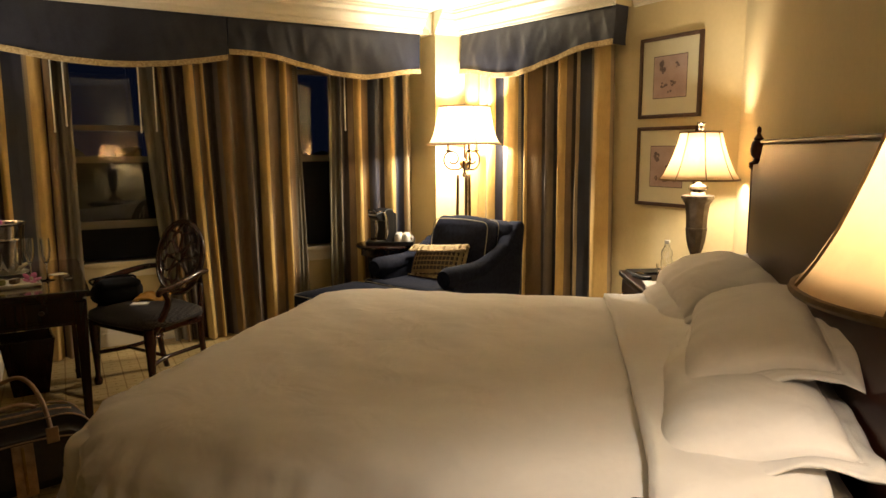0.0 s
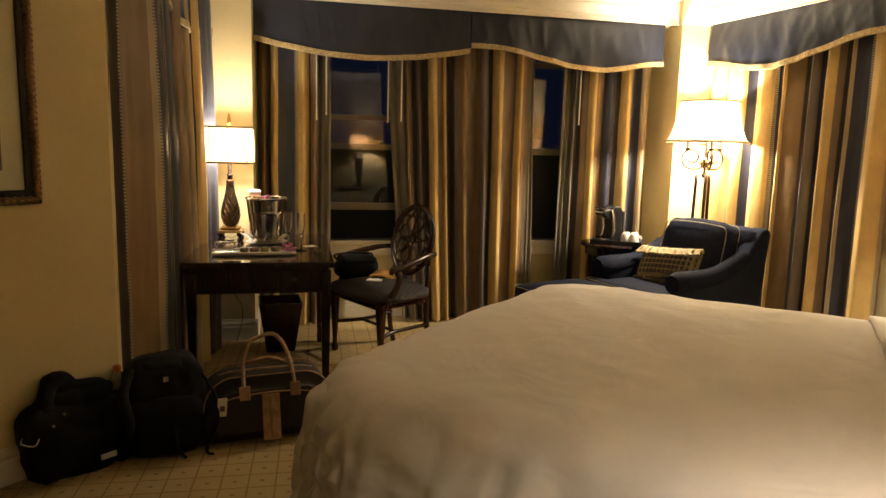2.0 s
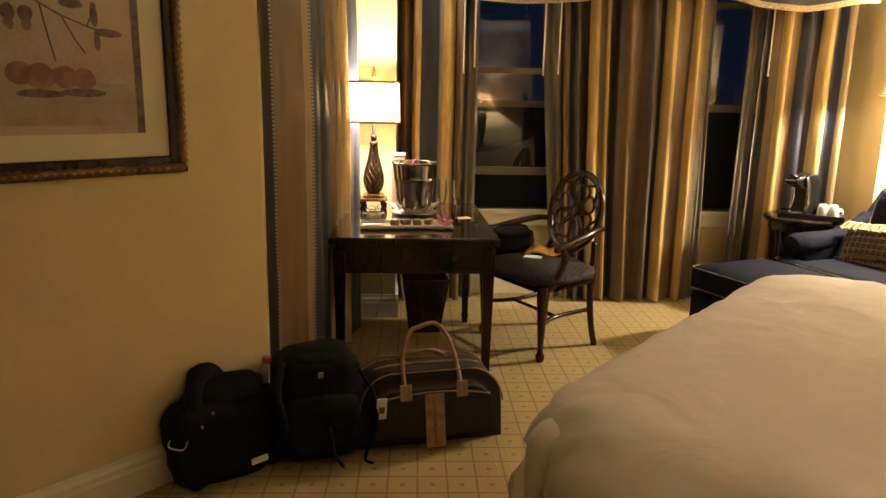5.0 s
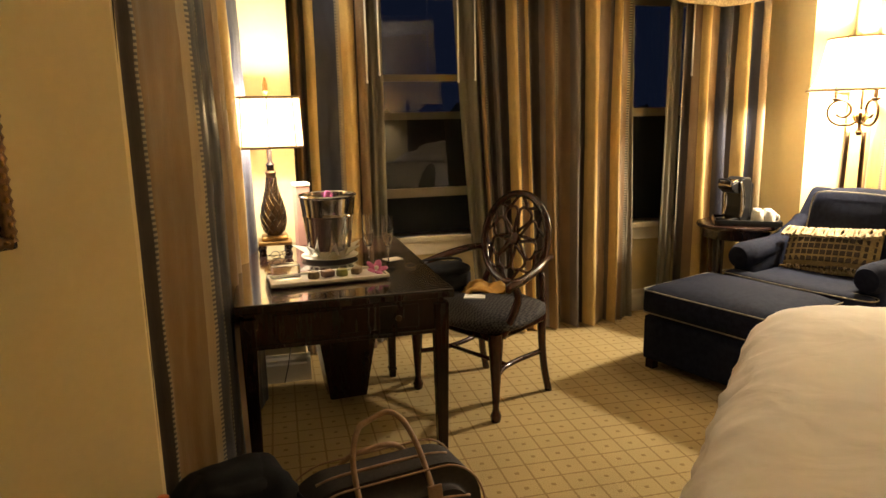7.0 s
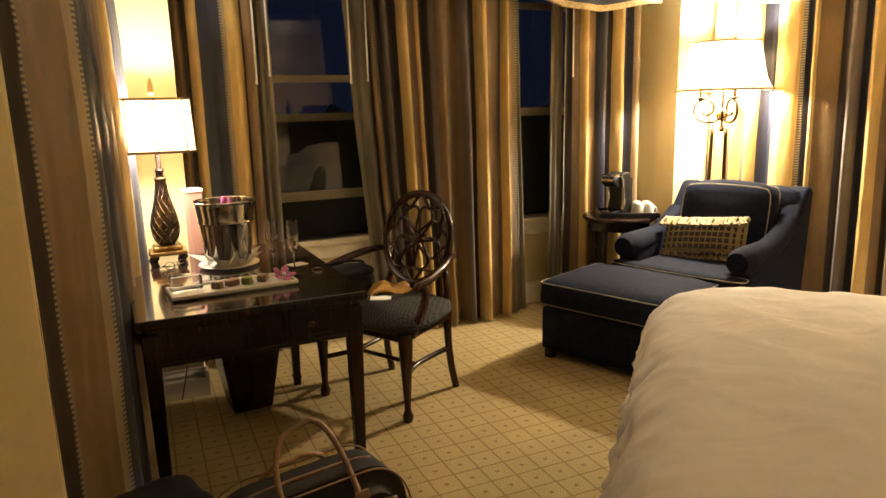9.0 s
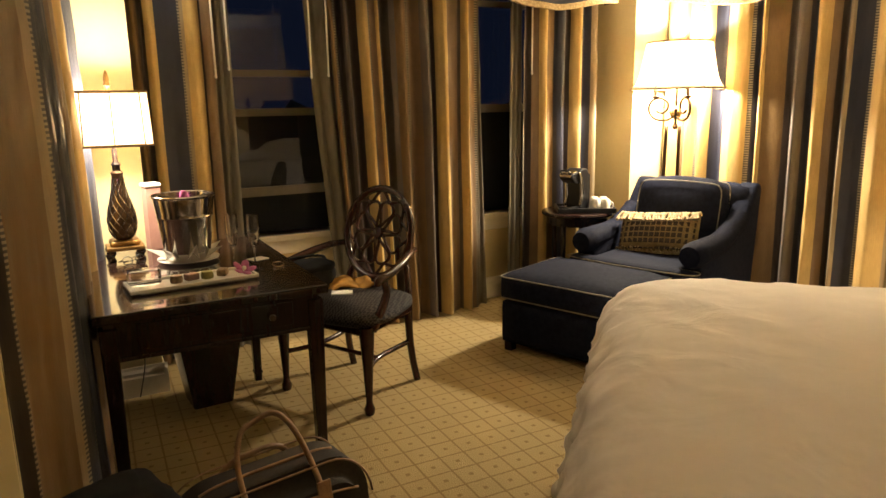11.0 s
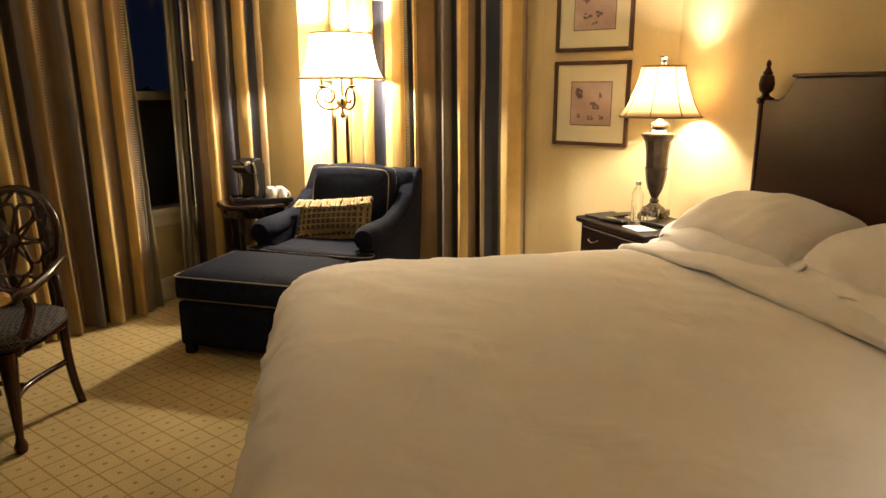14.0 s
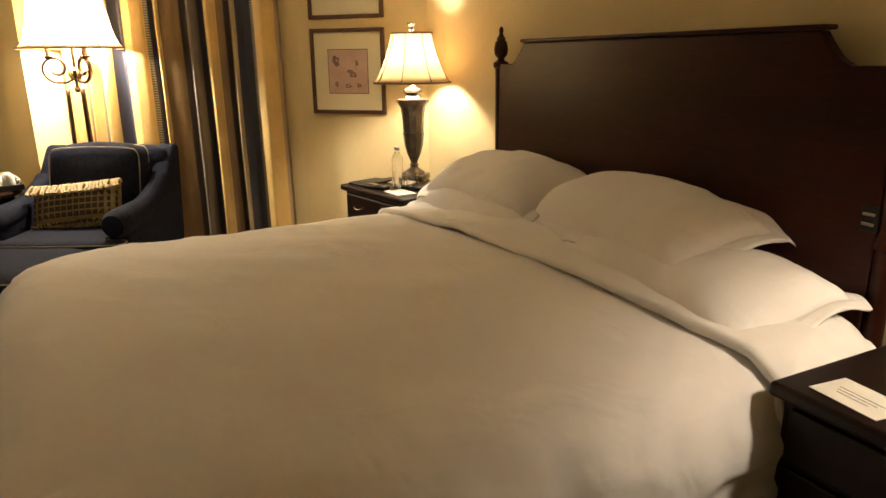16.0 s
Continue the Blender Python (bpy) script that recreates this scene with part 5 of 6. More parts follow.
def on_desk(x, y, turn=0.0):
    return pose(x, y, DH, 0, 0, turn)


dl = thing("desk_lamp", on_desk(-0.565, 5.13), "diamond-patterned bronze table lamp with a rectangular ivory shade, switched on", "table lamp")
part("plinth", join(box(-0.075, 0.075, -0.075, 0.075, 0.045, 0.062, 0.006), box(-0.06, 0.06, -0.06, 0.06, 0.062, 0.085, 0.012, 3)), GOLD, dl, "gilded square plinth", smooth=35)
for sx in (-1, 1):
    for sy in (-1, 1):
        part("foot", lathe([(0.016, 0.0), (0.018, 0.006), (0.010, 0.02), (0.020, 0.034), (0.018, 0.045)], 12), WOOD, dl, m=pose(sx * 0.058, sy * 0.058, 0), smooth=40)
prof = [(0.030, 0.085), (0.045, 0.10), (0.056, 0.13), (0.060, 0.165), (0.054, 0.205), (0.042, 0.25), (0.031, 0.29), (0.024, 0.33), (0.022, 0.36), (0.026, 0.372), (0.020, 0.38)]
body = part("body", lathe(prof, 28), BRONZE, dl, "dark bronze vase", smooth=40)
for sgn in (-1, 1):
    for k in range(11):
        pts = []
        for i in range(19):
            t = i / 18
            z = 0.10 + 0.25 * t
            r = np.interp(z, [p[1] for p in prof], [p[0] for p in prof]) + 0.0005
            a = 2 * math.pi * k / 11 + sgn * t * 3.0
            pts.append((r * math.cos(a), r * math.sin(a), z))
        part("lattice_line", tube(pts, 0.0017, 4), SILVER, body)
part("neck", lathe([(0.016, 0.38), (0.016, 0.40), (0.020, 0.408), (0.011, 0.42), (0.011, 0.47), (0.006, 0.48), (0.004, 0.715)], 16), WOOD, dl, smooth=40)
part("finial", lathe([(0.010, 0.710), (0.008, 0.722), (0.014, 0.732), (0.011, 0.748), (0.012, 0.76), (0.006, 0.785), (0.001, 0.795)], 12), GOLD, dl, "gilt finial", smooth=40)
SW, SD, CUT = 0.150, 0.110, 0.035
corner = [(SW, -SD + CUT), (SW, SD - CUT), (SW - CUT, SD), (-SW + CUT, SD), (-SW, SD - CUT), (-SW, -SD + CUT), (-SW + CUT, -SD), (SW - CUT, -SD)]
bm = bmesh.new()
ra = [bm.verts.new((x, y, 0.488)) for x, y in corner]
rb = [bm.verts.new((x * 0.95, y * 0.95, 0.705)) for x, y in corner]
for i in range(8):
    bm.faces.new((ra[i], ra[(i + 1) % 8], rb[(i + 1) % 8], rb[i]))
sh = part("shade", bm, SHADE, dl, "rectangular ivory silk shade with cut corners")
sh.modifiers.new("thickness", "SOLIDIFY").thickness = 0.0015
for z, k in ((0.488, 1.005), (0.705, 0.955)):
    part("rim", tube([(x * k, y * k, z) for x, y in corner], 0.0055, 6, True), RIB, sh, "brown rim")
for x, y in corner + [(0, -SD), (0, SD)]:
    part("rib", tube([(x * 1.008, y * 1.008, 0.488), (x * 0.958, y * 0.958, 0.705)], 0.0028, 5), RIB, sh)
part("spider", join(tube([(-SW * 0.95, 0, 0.702), (SW * 0.95, 0, 0.702)], 0.002, 5), tube([(0, -SD * 0.95, 0.7035), (0, SD * 0.95, 0.7035)], 0.002, 5)), BRONZE, dl)
bulb("bulb", (-0.565, 5.13, 1.37), LAMP_DESK, 0.045)

# champagne bucket on a plate with a folded napkin
BX, BY = -0.335, 4.93
pl = part("plate", lathe([(0.001, 0.003), (0.07, 0.0), (0.075, 0.002), (0.125, 0.012), (0.126, 0.015), (0.075, 0.007), (0.001, 0.007)], 32), CERAMIC, smooth=40)
pl.matrix_world = on_desk(BX, BY)
tagged(pl, "white china plate under a champagne bucket", "plate")
bm = bmesh.new()
for k in range(7):
    a = 2 * math.pi * k / 7 + 0.3
    c, s = math.cos(a), math.sin(a)
    tip = 0.165 if k % 2 else 0.15
    q = [bm.verts.new((0.075 * math.cos(a - 0.42), 0.075 * math.sin(a - 0.42), 0.008)), bm.verts.new((tip * c, tip * s, 0.065 + 0.016 * (k % 3))), bm.verts.new((0.075 * math.cos(a + 0.42), 0.075 * math.sin(a + 0.42), 0.008)), bm.verts.new((0.092 * c, 0.092 * s, 0.050))]
    bm.faces.new((q[0], q[1], q[3])), bm.faces.new((q[1], q[2], q[3]))
np_ = part("napkin", bm, NAPKIN)
np_.matrix_world = on_desk(BX, BY)
np_.modifiers.new("thickness", "SOLIDIFY").thickness = 0.002
tagged(np_, "white linen napkin folded into points round the bucket", "napkin")
bk = thing("champagne_bucket", pose(BX, BY, DH + 0.0075) @ Matrix.Scale(1.08, 4), "polished steel champagne bucket with a rolled rim", "bucket")
part("body", lathe([(0.001, 0.0), (0.078, 0.0), (0.083, 0.006), (0.090, 0.06), (0.102, 0.165), (0.1035, 0.168), (0.1055, 0.174), (0.1035, 0.180), (0.1045, 0.186), (0.113, 0.245), (0.118, 0.249), (0.120, 0.254), (0.116, 0.258), (0.111, 0.254), (0.100, 0.165), (0.081, 0.010), (0.001, 0.008)], 44), SILVER, bk, smooth=35)
part("bottle_neck", lathe([(0.012, 0.02), (0.012, 0.24), (0.014, 0.262), (0.011, 0.272), (0.001, 0.274)], 14), PINK, bk, "rose foil on a bottle neck", m=pose(-0.05, 0.02, 0, 0, 12, 0), smooth=40)
bx = thing("gift_box", on_desk(-0.425, 5.29, 12), "tall rose-coloured card box with a white top", "box")
part("body", box(-0.033, 0.033, -0.033, 0.033, 0, 0.288, 0.002), ROSE, bx)
part("lid", box(-0.037, 0.037, -0.037, 0.037, 0.288, 0.305, 0.004), PAPER, bx, "white lid")


def flute(x, y):
    f = thing("champagne_flute", on_desk(x, y), "empty clear champagne flute standing on the desk", "flute", "champagne flutes")
    part("bowl", lathe([(0.004, 0.085), (0.012, 0.095), (0.021, 0.125), (0.025, 0.165), (0.023, 0.222), (0.0222, 0.222), (0.0238, 0.165), (0.0195, 0.126), (0.010, 0.099), (0.001, 0.094)], 24), CRYSTAL, f, smooth=40)
    part("foot", lathe([(0.034, 0.0), (0.034, 0.002), (0.010, 0.006), (0.0035, 0.015), (0.003, 0.05), (0.004, 0.0849), (0.001, 0.0849)], 24), CRYSTAL, f, smooth=40)
    return f


flute(-0.200, 4.665)
flute(-0.128, 4.615)
tr = thing("serving_tray", on_desk(-0.385, 4.515, 4), "long white china tray of small sweets on the desk", "tray")
part("dish", join(box(-0.215, 0.215, -0.075, 0.075, 0.006, 0.012, 0.002), box(-0.225, 0.225, -0.085, -0.075, 0.008, 0.022, 0.003), box(-0.225, 0.225, 0.075, 0.085, 0.008, 0.022, 0.003), box(-0.225, -0.215, -0.075, 0.075, 0.008, 0.022, 0.003), box(0.215, 0.225, -0.075, 0.075, 0.008, 0.022, 0.003), box(-0.19, 0.19, -0.05, 0.05, 0.0, 0.006)), CERAMIC, tr)
for i, (x, y, mt, kind) in enumerate(((-0.055, 0.0, CHOCO, 0), (0.0, 0.005, FRUIT, 1), (0.055, 0.0, LEAF, 0), (0.115, 0.01, CHOCO, 1))):
    s = part("sweet", lathe([(0.022, 0), (0.024, 0.01), (0.020, 0.026), (0.001, 0.03)], 12) if kind == 0 else box(-0.024, 0.024, -0.018, 0.018, 0, 0.026, 0.006), mt, smooth=40)
    s.matrix_world = on_desk(-0.385, 4.515, 4) @ pose(x, y, 0.0125, 0, 0, 20 * i)
    tagged(s, "small petit four sweet on the white tray", "sweet", "petits fours")
jar = part("glass_block", box(-0.055, 0.055, -0.03, 0.03, 0, 0.055, 0.006), CRYSTAL)
jar.matrix_world = on_desk(-0.545, 4.55, 6) @ pose(0, 0, 0.0125)
tagged(jar, "clear glass dish on the end of the tray", "dish")
fw = thing("orchid", on_desk(-0.20, 4.50) @ pose(0, 0, 0.026, 28, 8, 0) @ Matrix.Scale(1.1, 4), "magenta orchid flower lying on the tray", "flower")
for k in range(5):
    a = 2 * math.pi * k / 5
    bm = bmesh.new()
    bmesh.ops.create_uvsphere(bm, u_segments=10, v_segments=6, radius=1, matrix=pose(0.022 * math.cos(a), 0.022 * math.sin(a), 0.010, 0, -25, math.degrees(a)) @ Matrix.Diagonal((0.022, 0.014, 0.003, 1)))
    part("petal", bm, PINK, fw, smooth=True)
bm = bmesh.new()
bmesh.ops.create_uvsphere(bm, u_segments=10, v_segments=6, radius=0.008, matrix=pose(0, 0, 0.014))
part("lip", bm, CERAMIC, fw, "white flower centre", smooth=True)
sg = thing("glasses", on_desk(-0.545, 4.985, 25), "folded dark spectacles on the desk", "glasses")
for sx in (-1, 1):
    rim_ = [(sx * 0.028 + 0.021 * math.cos(k), 0.006 * math.sin(k), 0.019 + 0.016 * math.sin(k)) for k in (2 * math.pi * i / 18 for i in range(18))]
    part("rim", tube(rim_, 0.0018, 5, True), BLACKP, sg)
    part("temple", tube([(sx * 0.05, 0, 0.024), (sx * 0.052, 0.03, 0.014), (-sx * 0.02, 0.045, 0.004)], 0.002, 5), SILVER, sg)
part("bridge", tube([(-0.008, 0, 0.028), (0, -0.002, 0.031), (0.008, 0, 0.028)], 0.002, 5), SILVER, sg)
slab("coaster_card", on_desk(-0.075, 4.80, 20), 0.075, 0.06, 0.002, PAPER, "small white card on the desk", "card", bevel=0.0004)
rg = part("key_ring", tube([(0.022 * math.cos(a), 0.022 * math.sin(a) * 0.8, 0.004 + 0.006 * math.sin(a)) for a in (2 * math.pi * i / 20 for i in range(20))], 0.003, 6, True), SILVER)
rg.matrix_world = pose(-0.035, 4.62, DH + 0.004)
tagged(rg, "small silver ring lying on the desk", "ring")
cable = part("lamp_cable", tube([(-0.62, 5.19, DH + 0.003), (-0.66, 5.25, DH + 0.003), (-0.68, 5.33, DH + 0.003), (-0.66, 5.385, 0.70), (-0.60, 5.395, 0.40), (-0.52, 5.392, 0.22), (-0.56, 5.385, 0.005)], 0.003, 6), BLACKP, smooth=True)
tagged(cable, "thin black lamp cable hanging behind the desk", "cable")

wb = thing("wastebasket", pose(-0.265, 5.20, 0, 0, 0, 4), "tapered dark wooden wastebasket under the desk", "wastebasket")
for k, a in enumerate((0, 90, 180, 270)):
    bm = prism([(-0.085, 0), (0.085, 0), (0.135, 0.34), (-0.135, 0.34)], -0.005, 0.005, 0.001)
    part("side", bm, WOOD, wb, m=pose(0, 0, 0, 0, 0, a) @ pose(0, -0.086, 0, 90 + 8.3))
part("bottom", box(-0.085, 0.085, -0.085, 0.085, 0.0, 0.012), WOOD, wb)

# ---- desk chair ----
CHX, CHY = 0.409, 4.979
CH = pose(CHX, CHY, 0, 0, 0, -62)  # faces its own -y
ch = thing("desk_chair", CH, "carved mahogany spider-back armchair with a charcoal woven seat", "chair")
bm = soft_box(-0.295, 0.295, -0.245, 0.205, 0.405, 0.485, 0.04, 0.035, seed=11, cuts=8)
for v in bm.verts:
    v.co.x *= 1 - 0.20 * max(0.0, (v.co.y + 0.10) / 0.30)
    v.co.y -= 0.025 * (1 - (v.co.x / 0.295) ** 2) * (v.co.y < -0.1)
part("seat", bm, SEAT, ch, "charcoal woven upholstered seat", smooth=True)
part("seat_rail", prism([(-0.28, -0.235), (0.28, -0.235), (0.225, 0.195), (-0.225, 0.195)], 0.375, 0.418, 0.010), CHAIRWOOD, ch)
for sx in (-1, 1):
    part("front_leg", lathe([(0.020, 0.0), (0.024, 0.012), (0.026, 0.03), (0.017, 0.05), (0.015, 0.07), (0.024, 0.22), (0.034, 0.37), (0.034, 0.42)], 14), CHAIRWOOD, ch, m=pose(sx * 0.268, -0.213, 0), smooth=40)
    part("back_leg", tube([(sx * 0.215, 0.236, 0.0), (sx * 0.212, 0.205, 0.12), (sx * 0.208, 0.188, 0.26), (sx * 0.205, 0.188, 0.40), (sx * 0.195, 0.205, 0.50), (sx * 0.165, 0.232, 0.60)], [0.018, 0.018, 0.019, 0.022, 0.019, 0.016], 10), CHAIRWOOD, ch, smooth=True)
    part("arm", tube([(sx * 0.205, 0.255, 0.68), (sx * 0.245, 0.16, 0.685), (sx * 0.285, 0.04, 0.665), (sx * 0.305, -0.08, 0.640), (sx * 0.300, -0.15, 0.628), (sx * 0.30, -0.165, 0.60)], [0.015, 0.018, 0.020, 0.021, 0.022, 0.012], 10), CHAIRWOOD, ch, smooth=True)
    part("arm_support", tube([(sx * 0.298, -0.13, 0.63), (sx * 0.304, -0.105, 0.57), (sx * 0.298, -0.135, 0.49), (sx * 0.282, -0.195, 0.40)], [0.018, 0.019, 0.021, 0.024], 10), CHAIRWOOD, ch, smooth=True)
    part("stretcher", tube([(sx * 0.266, -0.211, 0.20), (sx * 0.20, -0.08, 0.205), (sx * 0.19, 0.06, 0.21), (sx * 0.208, 0.21, 0.22)], 0.013, 8), CHAIRWOOD, ch, smooth=True)
part("cross_stretcher", tube([(-0.196, -0.05, 0.207), (0.196, -0.05, 0.207)], 0.011, 8), CHAIRWOOD, ch, smooth=True)
# oval back, leaning
BACK = pose(0, 0.222, 0.755, -13, 0, 0)
HW, HH = 0.205, 0.225
back = part("back_hoop", tube([(HW * math.cos(a), 0, HH * math.sin(a)) for a in (2 * math.pi * i / 48 for i in range(48))], 0.019, 10, True), CHAIRWOOD, ch, m=BACK, smooth=True)
part("hub", lathe([(0.001, -0.012), (0.028, -0.012), (0.034, 0.0), (0.028, 0.012), (0.001, 0.014)], 16), CHAIRWOOD, back, m=BACK @ pose(0, 0, 0, 90), smooth=40)
SECTOR = 2 * math.pi / 8
for k in range(8):
    a0 = SECTOR * (k + 0.5)

    def web(r, a):
        return (HW * r * math.cos(a), 0, HH * r * math.sin(a))
    petal = []
    for i in range(21):
        t = i / 20
        r = 0.13 + 0.60 * math.sin(math.pi * t)
        petal.append(web(r, a0 + 0.46 * SECTOR * math.copysign(abs(math.sin(2 * math.pi * t)) ** 0.8, 0.5 - t) if 0 < t < 1 else a0))
    part("petal_tracery", tube(petal, 0.0080, 6), CHAIRWOOD, back, m=BACK, smooth=True)
    for sg_ in (-1, 1):
        part("outer_tracery", tube([web(0.72, a0), web(0.80, a0 + sg_ * 0.16 * SECTOR), web(0.90, a0 + sg_ * 0.34 * SECTOR), web(0.985, a0 + sg_ * 0.48 * SECTOR)], [0.0095, 0.008, 0.008, 0.010], 6), CHAIRWOOD, back, m=BACK, smooth=True)

# things lying on the chair
hb = thing("handbag", CH @ pose(-0.205, -0.09, 0.495, 0, 0, 75), "soft black leather bag lying on the chair seat", "bag")
bm = soft_box(-0.13, 0.13, -0.075, 0.075, 0.0, 0.14, 0.05, 0.02, seed=21)
part("body", bm, BLACK, hb, smooth=True)
part("flap", soft_box(-0.12, 0.12, -0.085, 0.03, 0.09, 0.152, 0.03, 0.01, seed=22), BLACK, hb, smooth=True)
part("strap", tube([(-0.12, 0.02, 0.12), (-0.13, 0.06, 0.15), (0.0, 0.08, 0.155), (0.12, 0.05, 0.15), (0.12, 0.02, 0.12)], 0.007, 6), BLACK, hb, smooth=True)
bm = bmesh.new()
bmesh.ops.create_grid(bm, x_segments=16, y_segments=12, size=1)
for v in bm.verts:
    x, y = v.co.x, v.co.y
    v.co = Vector((0.105 * x + 0.02 * noise.noise((x * 2, y * 2, 1)), 0.075 * y + 0.015 * noise.noise((x, y, 4)), 0.030 + 0.030 * noise.noise((x * 1.7, y * 1.5, 9)) - 0.018 * (abs(x) ** 4)))
sf = part("folded_cloth", bm, YELLOW, smooth=True)
sf.matrix_world = CH @ pose(-0.03, 0.03, 0.512, 0, 0, 55)
sf.modifiers.new("thickness", "SOLIDIFY").thickness = 0.012
tagged(sf, "crumpled mustard yellow cloth on the chair seat", "cloth")
slab("folded_paper", CH @ pose(0.02, -0.09, 0.513, 0, 0, 40), 0.10, 0.07, 0.006, PAPER, "white folded paper under the yellow cloth", "paper", bevel=0.001)

# ---- luggage ----
fb = thing("drink_bottle", pose(-0.925, 3.69, 0.17, -6, 0, 0), "clear plastic drink bottle with an orange cap beside the backpack", "bottle")
part("body", lathe([(0.030, 0.0), (0.032, 0.01), (0.032, 0.15), (0.026, 0.185), (0.014, 0.20), (0.013, 0.20), (0.024, 0.184), (0.030, 0.15), (0.030, 0.012), (0.001, 0.010)], 20), CRYSTAL, fb, smooth=40)
part("cap", lathe([(0.016, 0.198), (0.017, 0.202), (0.017, 0.222), (0.012, 0.226)], 16), material("orange_plastic", (0.42, 0.11, 0.03), 0.4, tint=(0.36, 0.09, 0.025), scale=30), fb, "orange screw cap", smooth=40)

def arch(w, h, r, n=8):
    """Outline of a bag's end: flat bottom and rounded shoulders."""
    pts = [(-w / 2, 0), (w / 2, 0)]
    for k in range(n + 1):
        a = math.pi / 2 * k / n
        pts.append((w / 2 - r + r * math.cos(a), h - r + r * math.sin(a)))
    for k in range(n + 1):
        a = math.pi / 2 + math.pi / 2 * k / n
        pts.append((-w / 2 + r + r * math.cos(a), h - r + r * math.sin(a)))
    return pts


DUF = pose(-0.300, 3.868, 0, 0, 0, 11)
df = thing("duffel_bag", DUF, "brown canvas duffel bag with tan leather handles and trim", "bag")
sec = arch(0.60, 0.30, 0.14)
bm = prism(sec, -0.145, 0.145)
bmesh.ops.bevel(bm, geom=[e for e in bm.edges if abs(e.verts[0].co.z - e.verts[1].co.z) < 1e-4], offset=0.06, segments=5, affect="EDGES")
part("body", bm, CANVAS, df, m=pose(0, 0, 0, 90), smooth=50)
for y in (-0.149, 0.149):
    part("piping", tube([(x * 0.985, y * 0.80, z * 1.0 + 0.004) for x, z in sec[2:]], 0.0038, 6), LEATHER, df, smooth=True)
    part("centre_strip", box(-0.040, 0.040, min(y, y * 1.03), max(y, y * 1.03), 0.02, 0.225, 0.002), LEATHER, df, "tan leather strip with a brass zip")
    part("zip", box(-0.006, 0.006, min(y * 1.02, y * 1.05), max(y * 1.02, y * 1.05), 0.03, 0.215, 0.002), GOLD, df, "brass zip")
    part("edge_trim", tube([(-0.235, y * 0.95, 0.205), (-0.13, y * 1.01, 0.225), (0.0, y * 1.02, 0.232), (0.13, y * 1.01, 0.225), (0.235, y * 0.95, 0.205)], 0.0038, 6), LEATHER, df, smooth=True)
    lean = 0.085 if y < 0 else 0.02
    hnd = [(-0.115, y * 0.96, 0.225), (-0.115, y * 0.75 + lean * 0.2, 0.285), (-0.105, y * 0.55 + lean * 0.7, 0.36), (-0.075, y * 0.42 + lean, 0.43), (-0.03, y * 0.36 + lean, 0.452), (0.03, y * 0.36 + lean, 0.465), (0.075, y * 0.42 + lean, 0.43), (0.105, y * 0.55 + lean * 0.7, 0.36), (0.115, y * 0.75 + lean * 0.2, 0.285), (0.115, y * 0.96, 0.225)]
    if y > 0:
        hnd = [(a, b + 0.03, 0.225 + (c - 0.225) * 0.42) for a, b, c in hnd]
    h = part("handle", tube(hnd, 0.0095, 8), LEATHER, df, "tan rolled leather handle", smooth=True)
    for sx in (-1, 1):
        part("handle_tab", box(sx * 0.115 - 0.024, sx * 0.115 + 0.024, min(y * 0.99, y * 1.04), max(y * 0.99, y * 1.04), 0.205, 0.268, 0.003), LEATHER, h)
part("top_zip", tube([(-0.22, 0, 0.288), (-0.13, 0, 0.302), (0.13, 0, 0.302), (0.22, 0, 0.288)], 0.006, 6), LEATHER, df, smooth=True)
for o in df.children_recursive:
    for v in o.data.vertices:
        v.co.y *= 1.28 - 1.6 * min(max(v.co.z, 0.0), 0.3)
tg = part("luggage_tag", box(-0.021, 0.021, -0.003, 0.003, 0.0, 0.085, 0.002), PAPER, df, "white luggage tag", m=pose(-0.222, -0.175, 0.155, 0, 4, 8))
part("tag_window", box(-0.011, 0.011, -0.0045, -0.003, 0.025, 0.05), INK, tg, m=pose(-0.222, -0.175, 0.155, 0, 4, 8))

BP = pose(-0.735, 3.712, 0, -6, 0, 16) @ Matrix.Diagonal((1, 1, 0.82, 1))
bp = thing("backpack", BP, "black nylon backpack standing against the curtain", "backpack")
bm = soft_box(-0.165, 0.165, -0.10, 0.12, 0.0, 0.505, 0.055, 0.02, seed=31, cuts=11)
for v in bm.verts:
    v.co.x *= 1 - 0.14 * max(0, v.co.z - 0.25) / 0.25
part("body", bm, BLACK, bp, smooth=True)
part("front_pocket", soft_box(-0.14, 0.14, -0.155, -0.09, 0.03, 0.30, 0.03, 0.015, seed=32, cuts=11), BLACK, bp, smooth=True)
part("side_pocket", soft_box(-0.235, -0.14, -0.09, 0.09, 0.0, 0.33, 0.045, 0.02, seed=34, cuts=11), BLACK, bp, smooth=True)
part("shoulder_strap", tube([(-0.13, -0.07, 0.47), (-0.17, -0.145, 0.36), (-0.15, -0.175, 0.20), (-0.19, -0.13, 0.06)], [0.018, 0.022, 0.020, 0.012], 8), BLACK, bp, smooth=True)
part("lid", soft_box(-0.112, 0.112, -0.09, 0.09, 0.42, 0.516, 0.045, 0.015, seed=33, cuts=11), BLACK, bp, smooth=True)
part("buckle", box(-0.012, 0.012, -0.135, -0.118, 0.40, 0.43, 0.003), SILVER, bp, "small metal buckle")
part("strap", tube([(0.15, -0.06, 0.42), (0.20, -0.13, 0.30), (0.205, -0.15, 0.15), (0.15, -0.18, 0.02), (0.17, -0.22, 0.008)], 0.007, 6), BLACK, bp, smooth=True)
part("strap", tube([(0.02, -0.155, 0.20), (0.03, -0.20, 0.06), (0.06, -0.22, 0.010)], 0.007, 6), BLACK, bp, smooth=True)

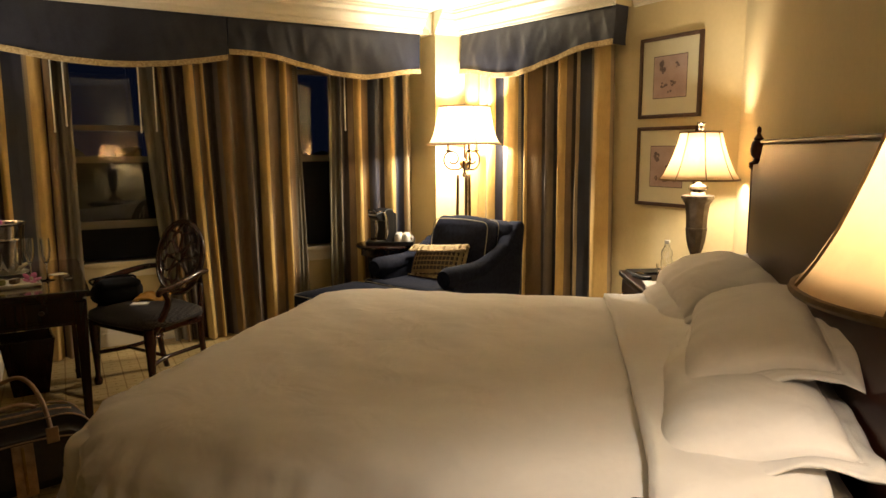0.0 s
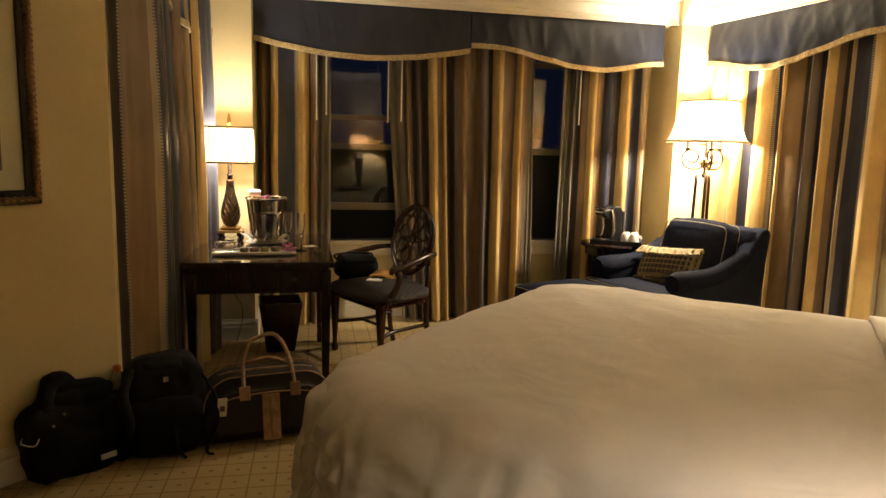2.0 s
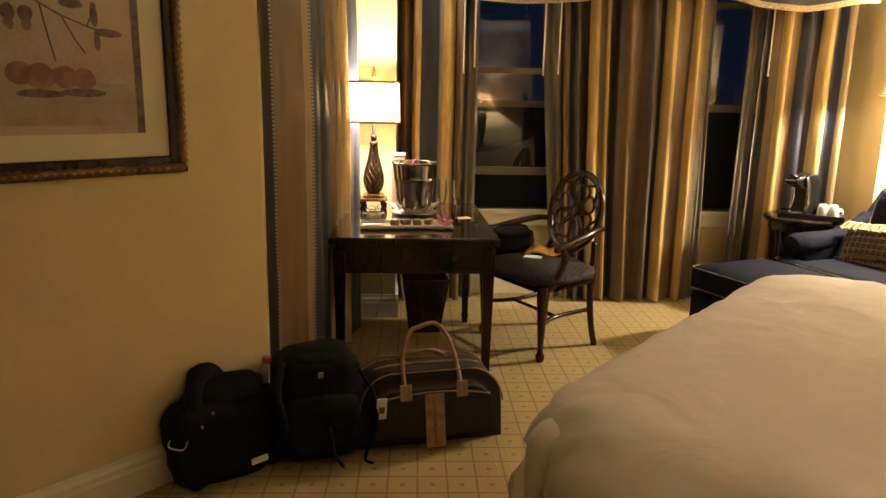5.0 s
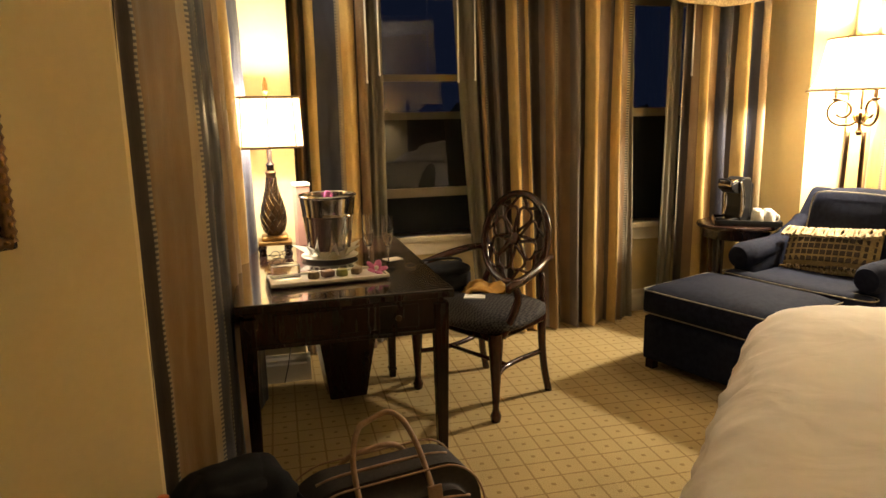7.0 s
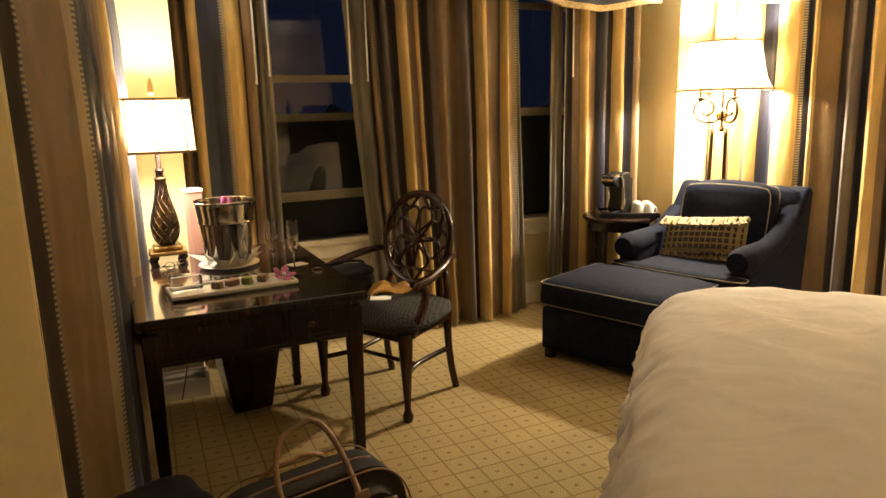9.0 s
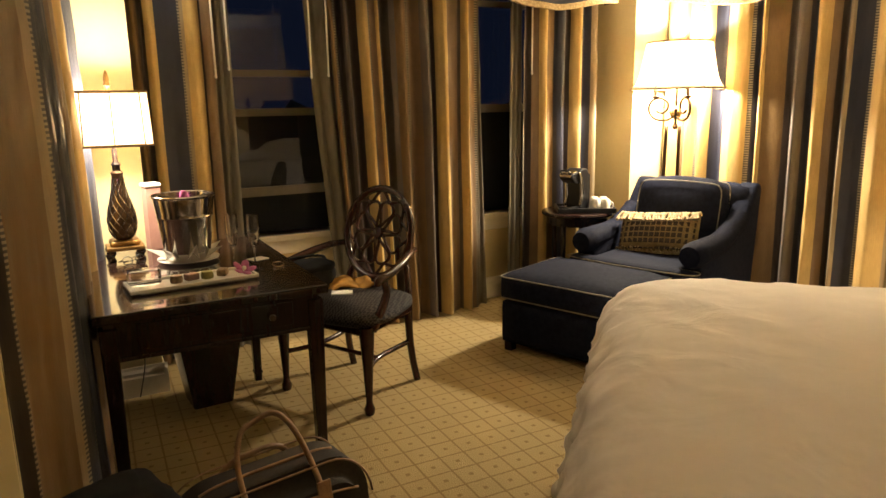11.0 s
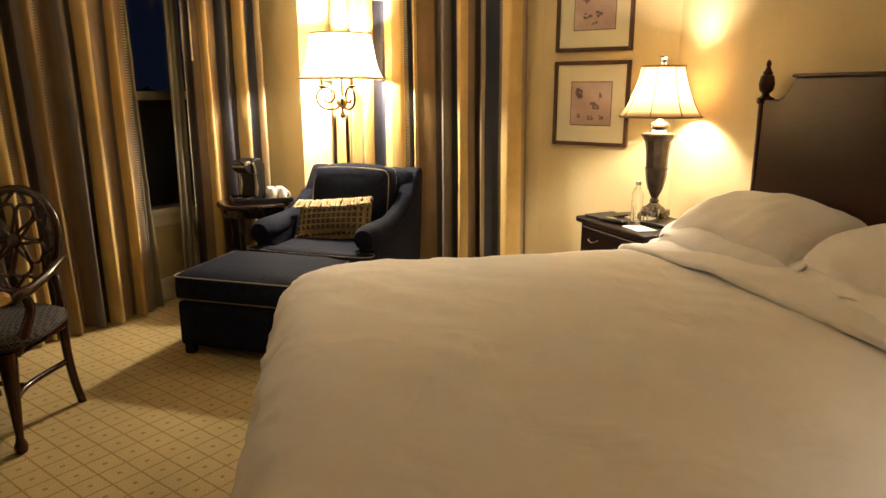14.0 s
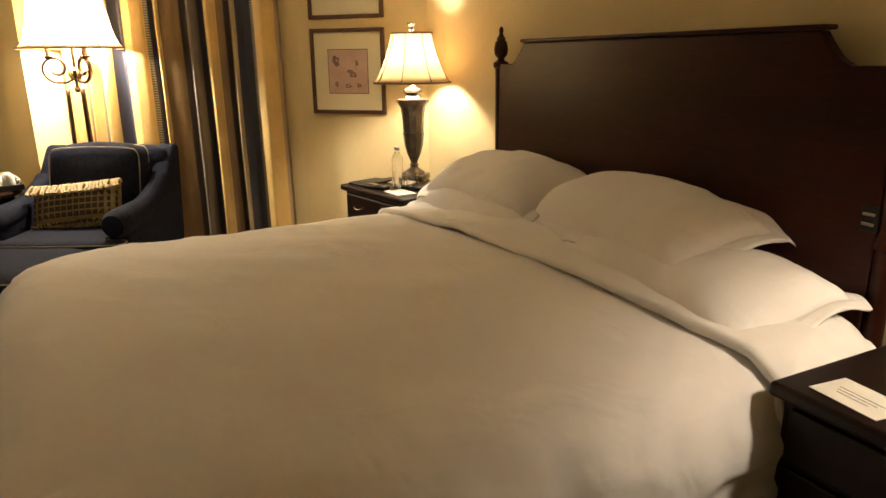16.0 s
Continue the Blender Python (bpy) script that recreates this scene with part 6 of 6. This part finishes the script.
def crumple(bag, amount, rate, seed):
    """Dents and slack in the cloth of a soft bag."""
    for o in bag.children:
        if len(o.data.vertices) > 150:
            for v in o.data.vertices:
                d = noise.noise_vector(v.co * rate + Vector((seed, 0, 0))) + 0.5 * noise.noise_vector(v.co * rate * 2.3 + Vector((0, seed, 0)))
                d.z *= 0.6 if v.co.z > 0.04 else 0.0
                v.co += d * amount


crumple(bp, 0.020, 8.0, 3)
TO = pose(-1.052, 3.525, 0, -8, 0, 40)
to = thing("tote_bag", TO, "black nylon tote bag slumped against the wall", "bag")
bm = soft_box(-0.19, 0.19, -0.07, 0.07, 0.0, 0.30, 0.045, 0.02, seed=41, cuts=11)
for v in bm.verts:
    v.co.x *= 0.86 + 0.14 * v.co.z / 0.3
    v.co.z += 0.03 * noise.noise((v.co.x * 6, v.co.y * 4, 2))
part("body", bm, BLACK, to, smooth=True)
part("lining_bulge", soft_box(-0.10, 0.16, -0.05, 0.055, 0.26, 0.36, 0.04, 0.02, seed=42, cuts=11), BLACK, to, smooth=True)
part("handle", tube([(-0.10, -0.04, 0.28), (-0.085, -0.02, 0.35), (-0.045, 0.0, 0.395), (0.0, 0.02, 0.375), (0.05, 0.0, 0.31)], [0.028, 0.034, 0.036, 0.034, 0.028], 10), BLACK, to, smooth=True)
part("side_pouch", soft_box(0.13, 0.27, -0.055, 0.075, 0.0, 0.27, 0.045, 0.025, seed=43, cuts=11), BLACK, to, smooth=True)
part("label", box(0.06, 0.125, -0.104, -0.099, 0.045, 0.068), PAPER, to, "small white label")
for x, z in ((-0.10, 0.235), (-0.055, 0.27)):
    part("stud", lathe([(0.001, 0), (0.008, 0), (0.006, 0.004), (0.001, 0.005)], 10), SILVER, to, "silver stud", m=pose(x, -0.084, z, 90))
part("clip", tube([(-0.195, -0.05, 0.215), (-0.215, -0.075, 0.20), (-0.175, -0.088, 0.18), (-0.155, -0.088, 0.205)], 0.004, 6), SILVER, to, "silver clip", smooth=True)
crumple(to, 0.022, 8.0, 7)
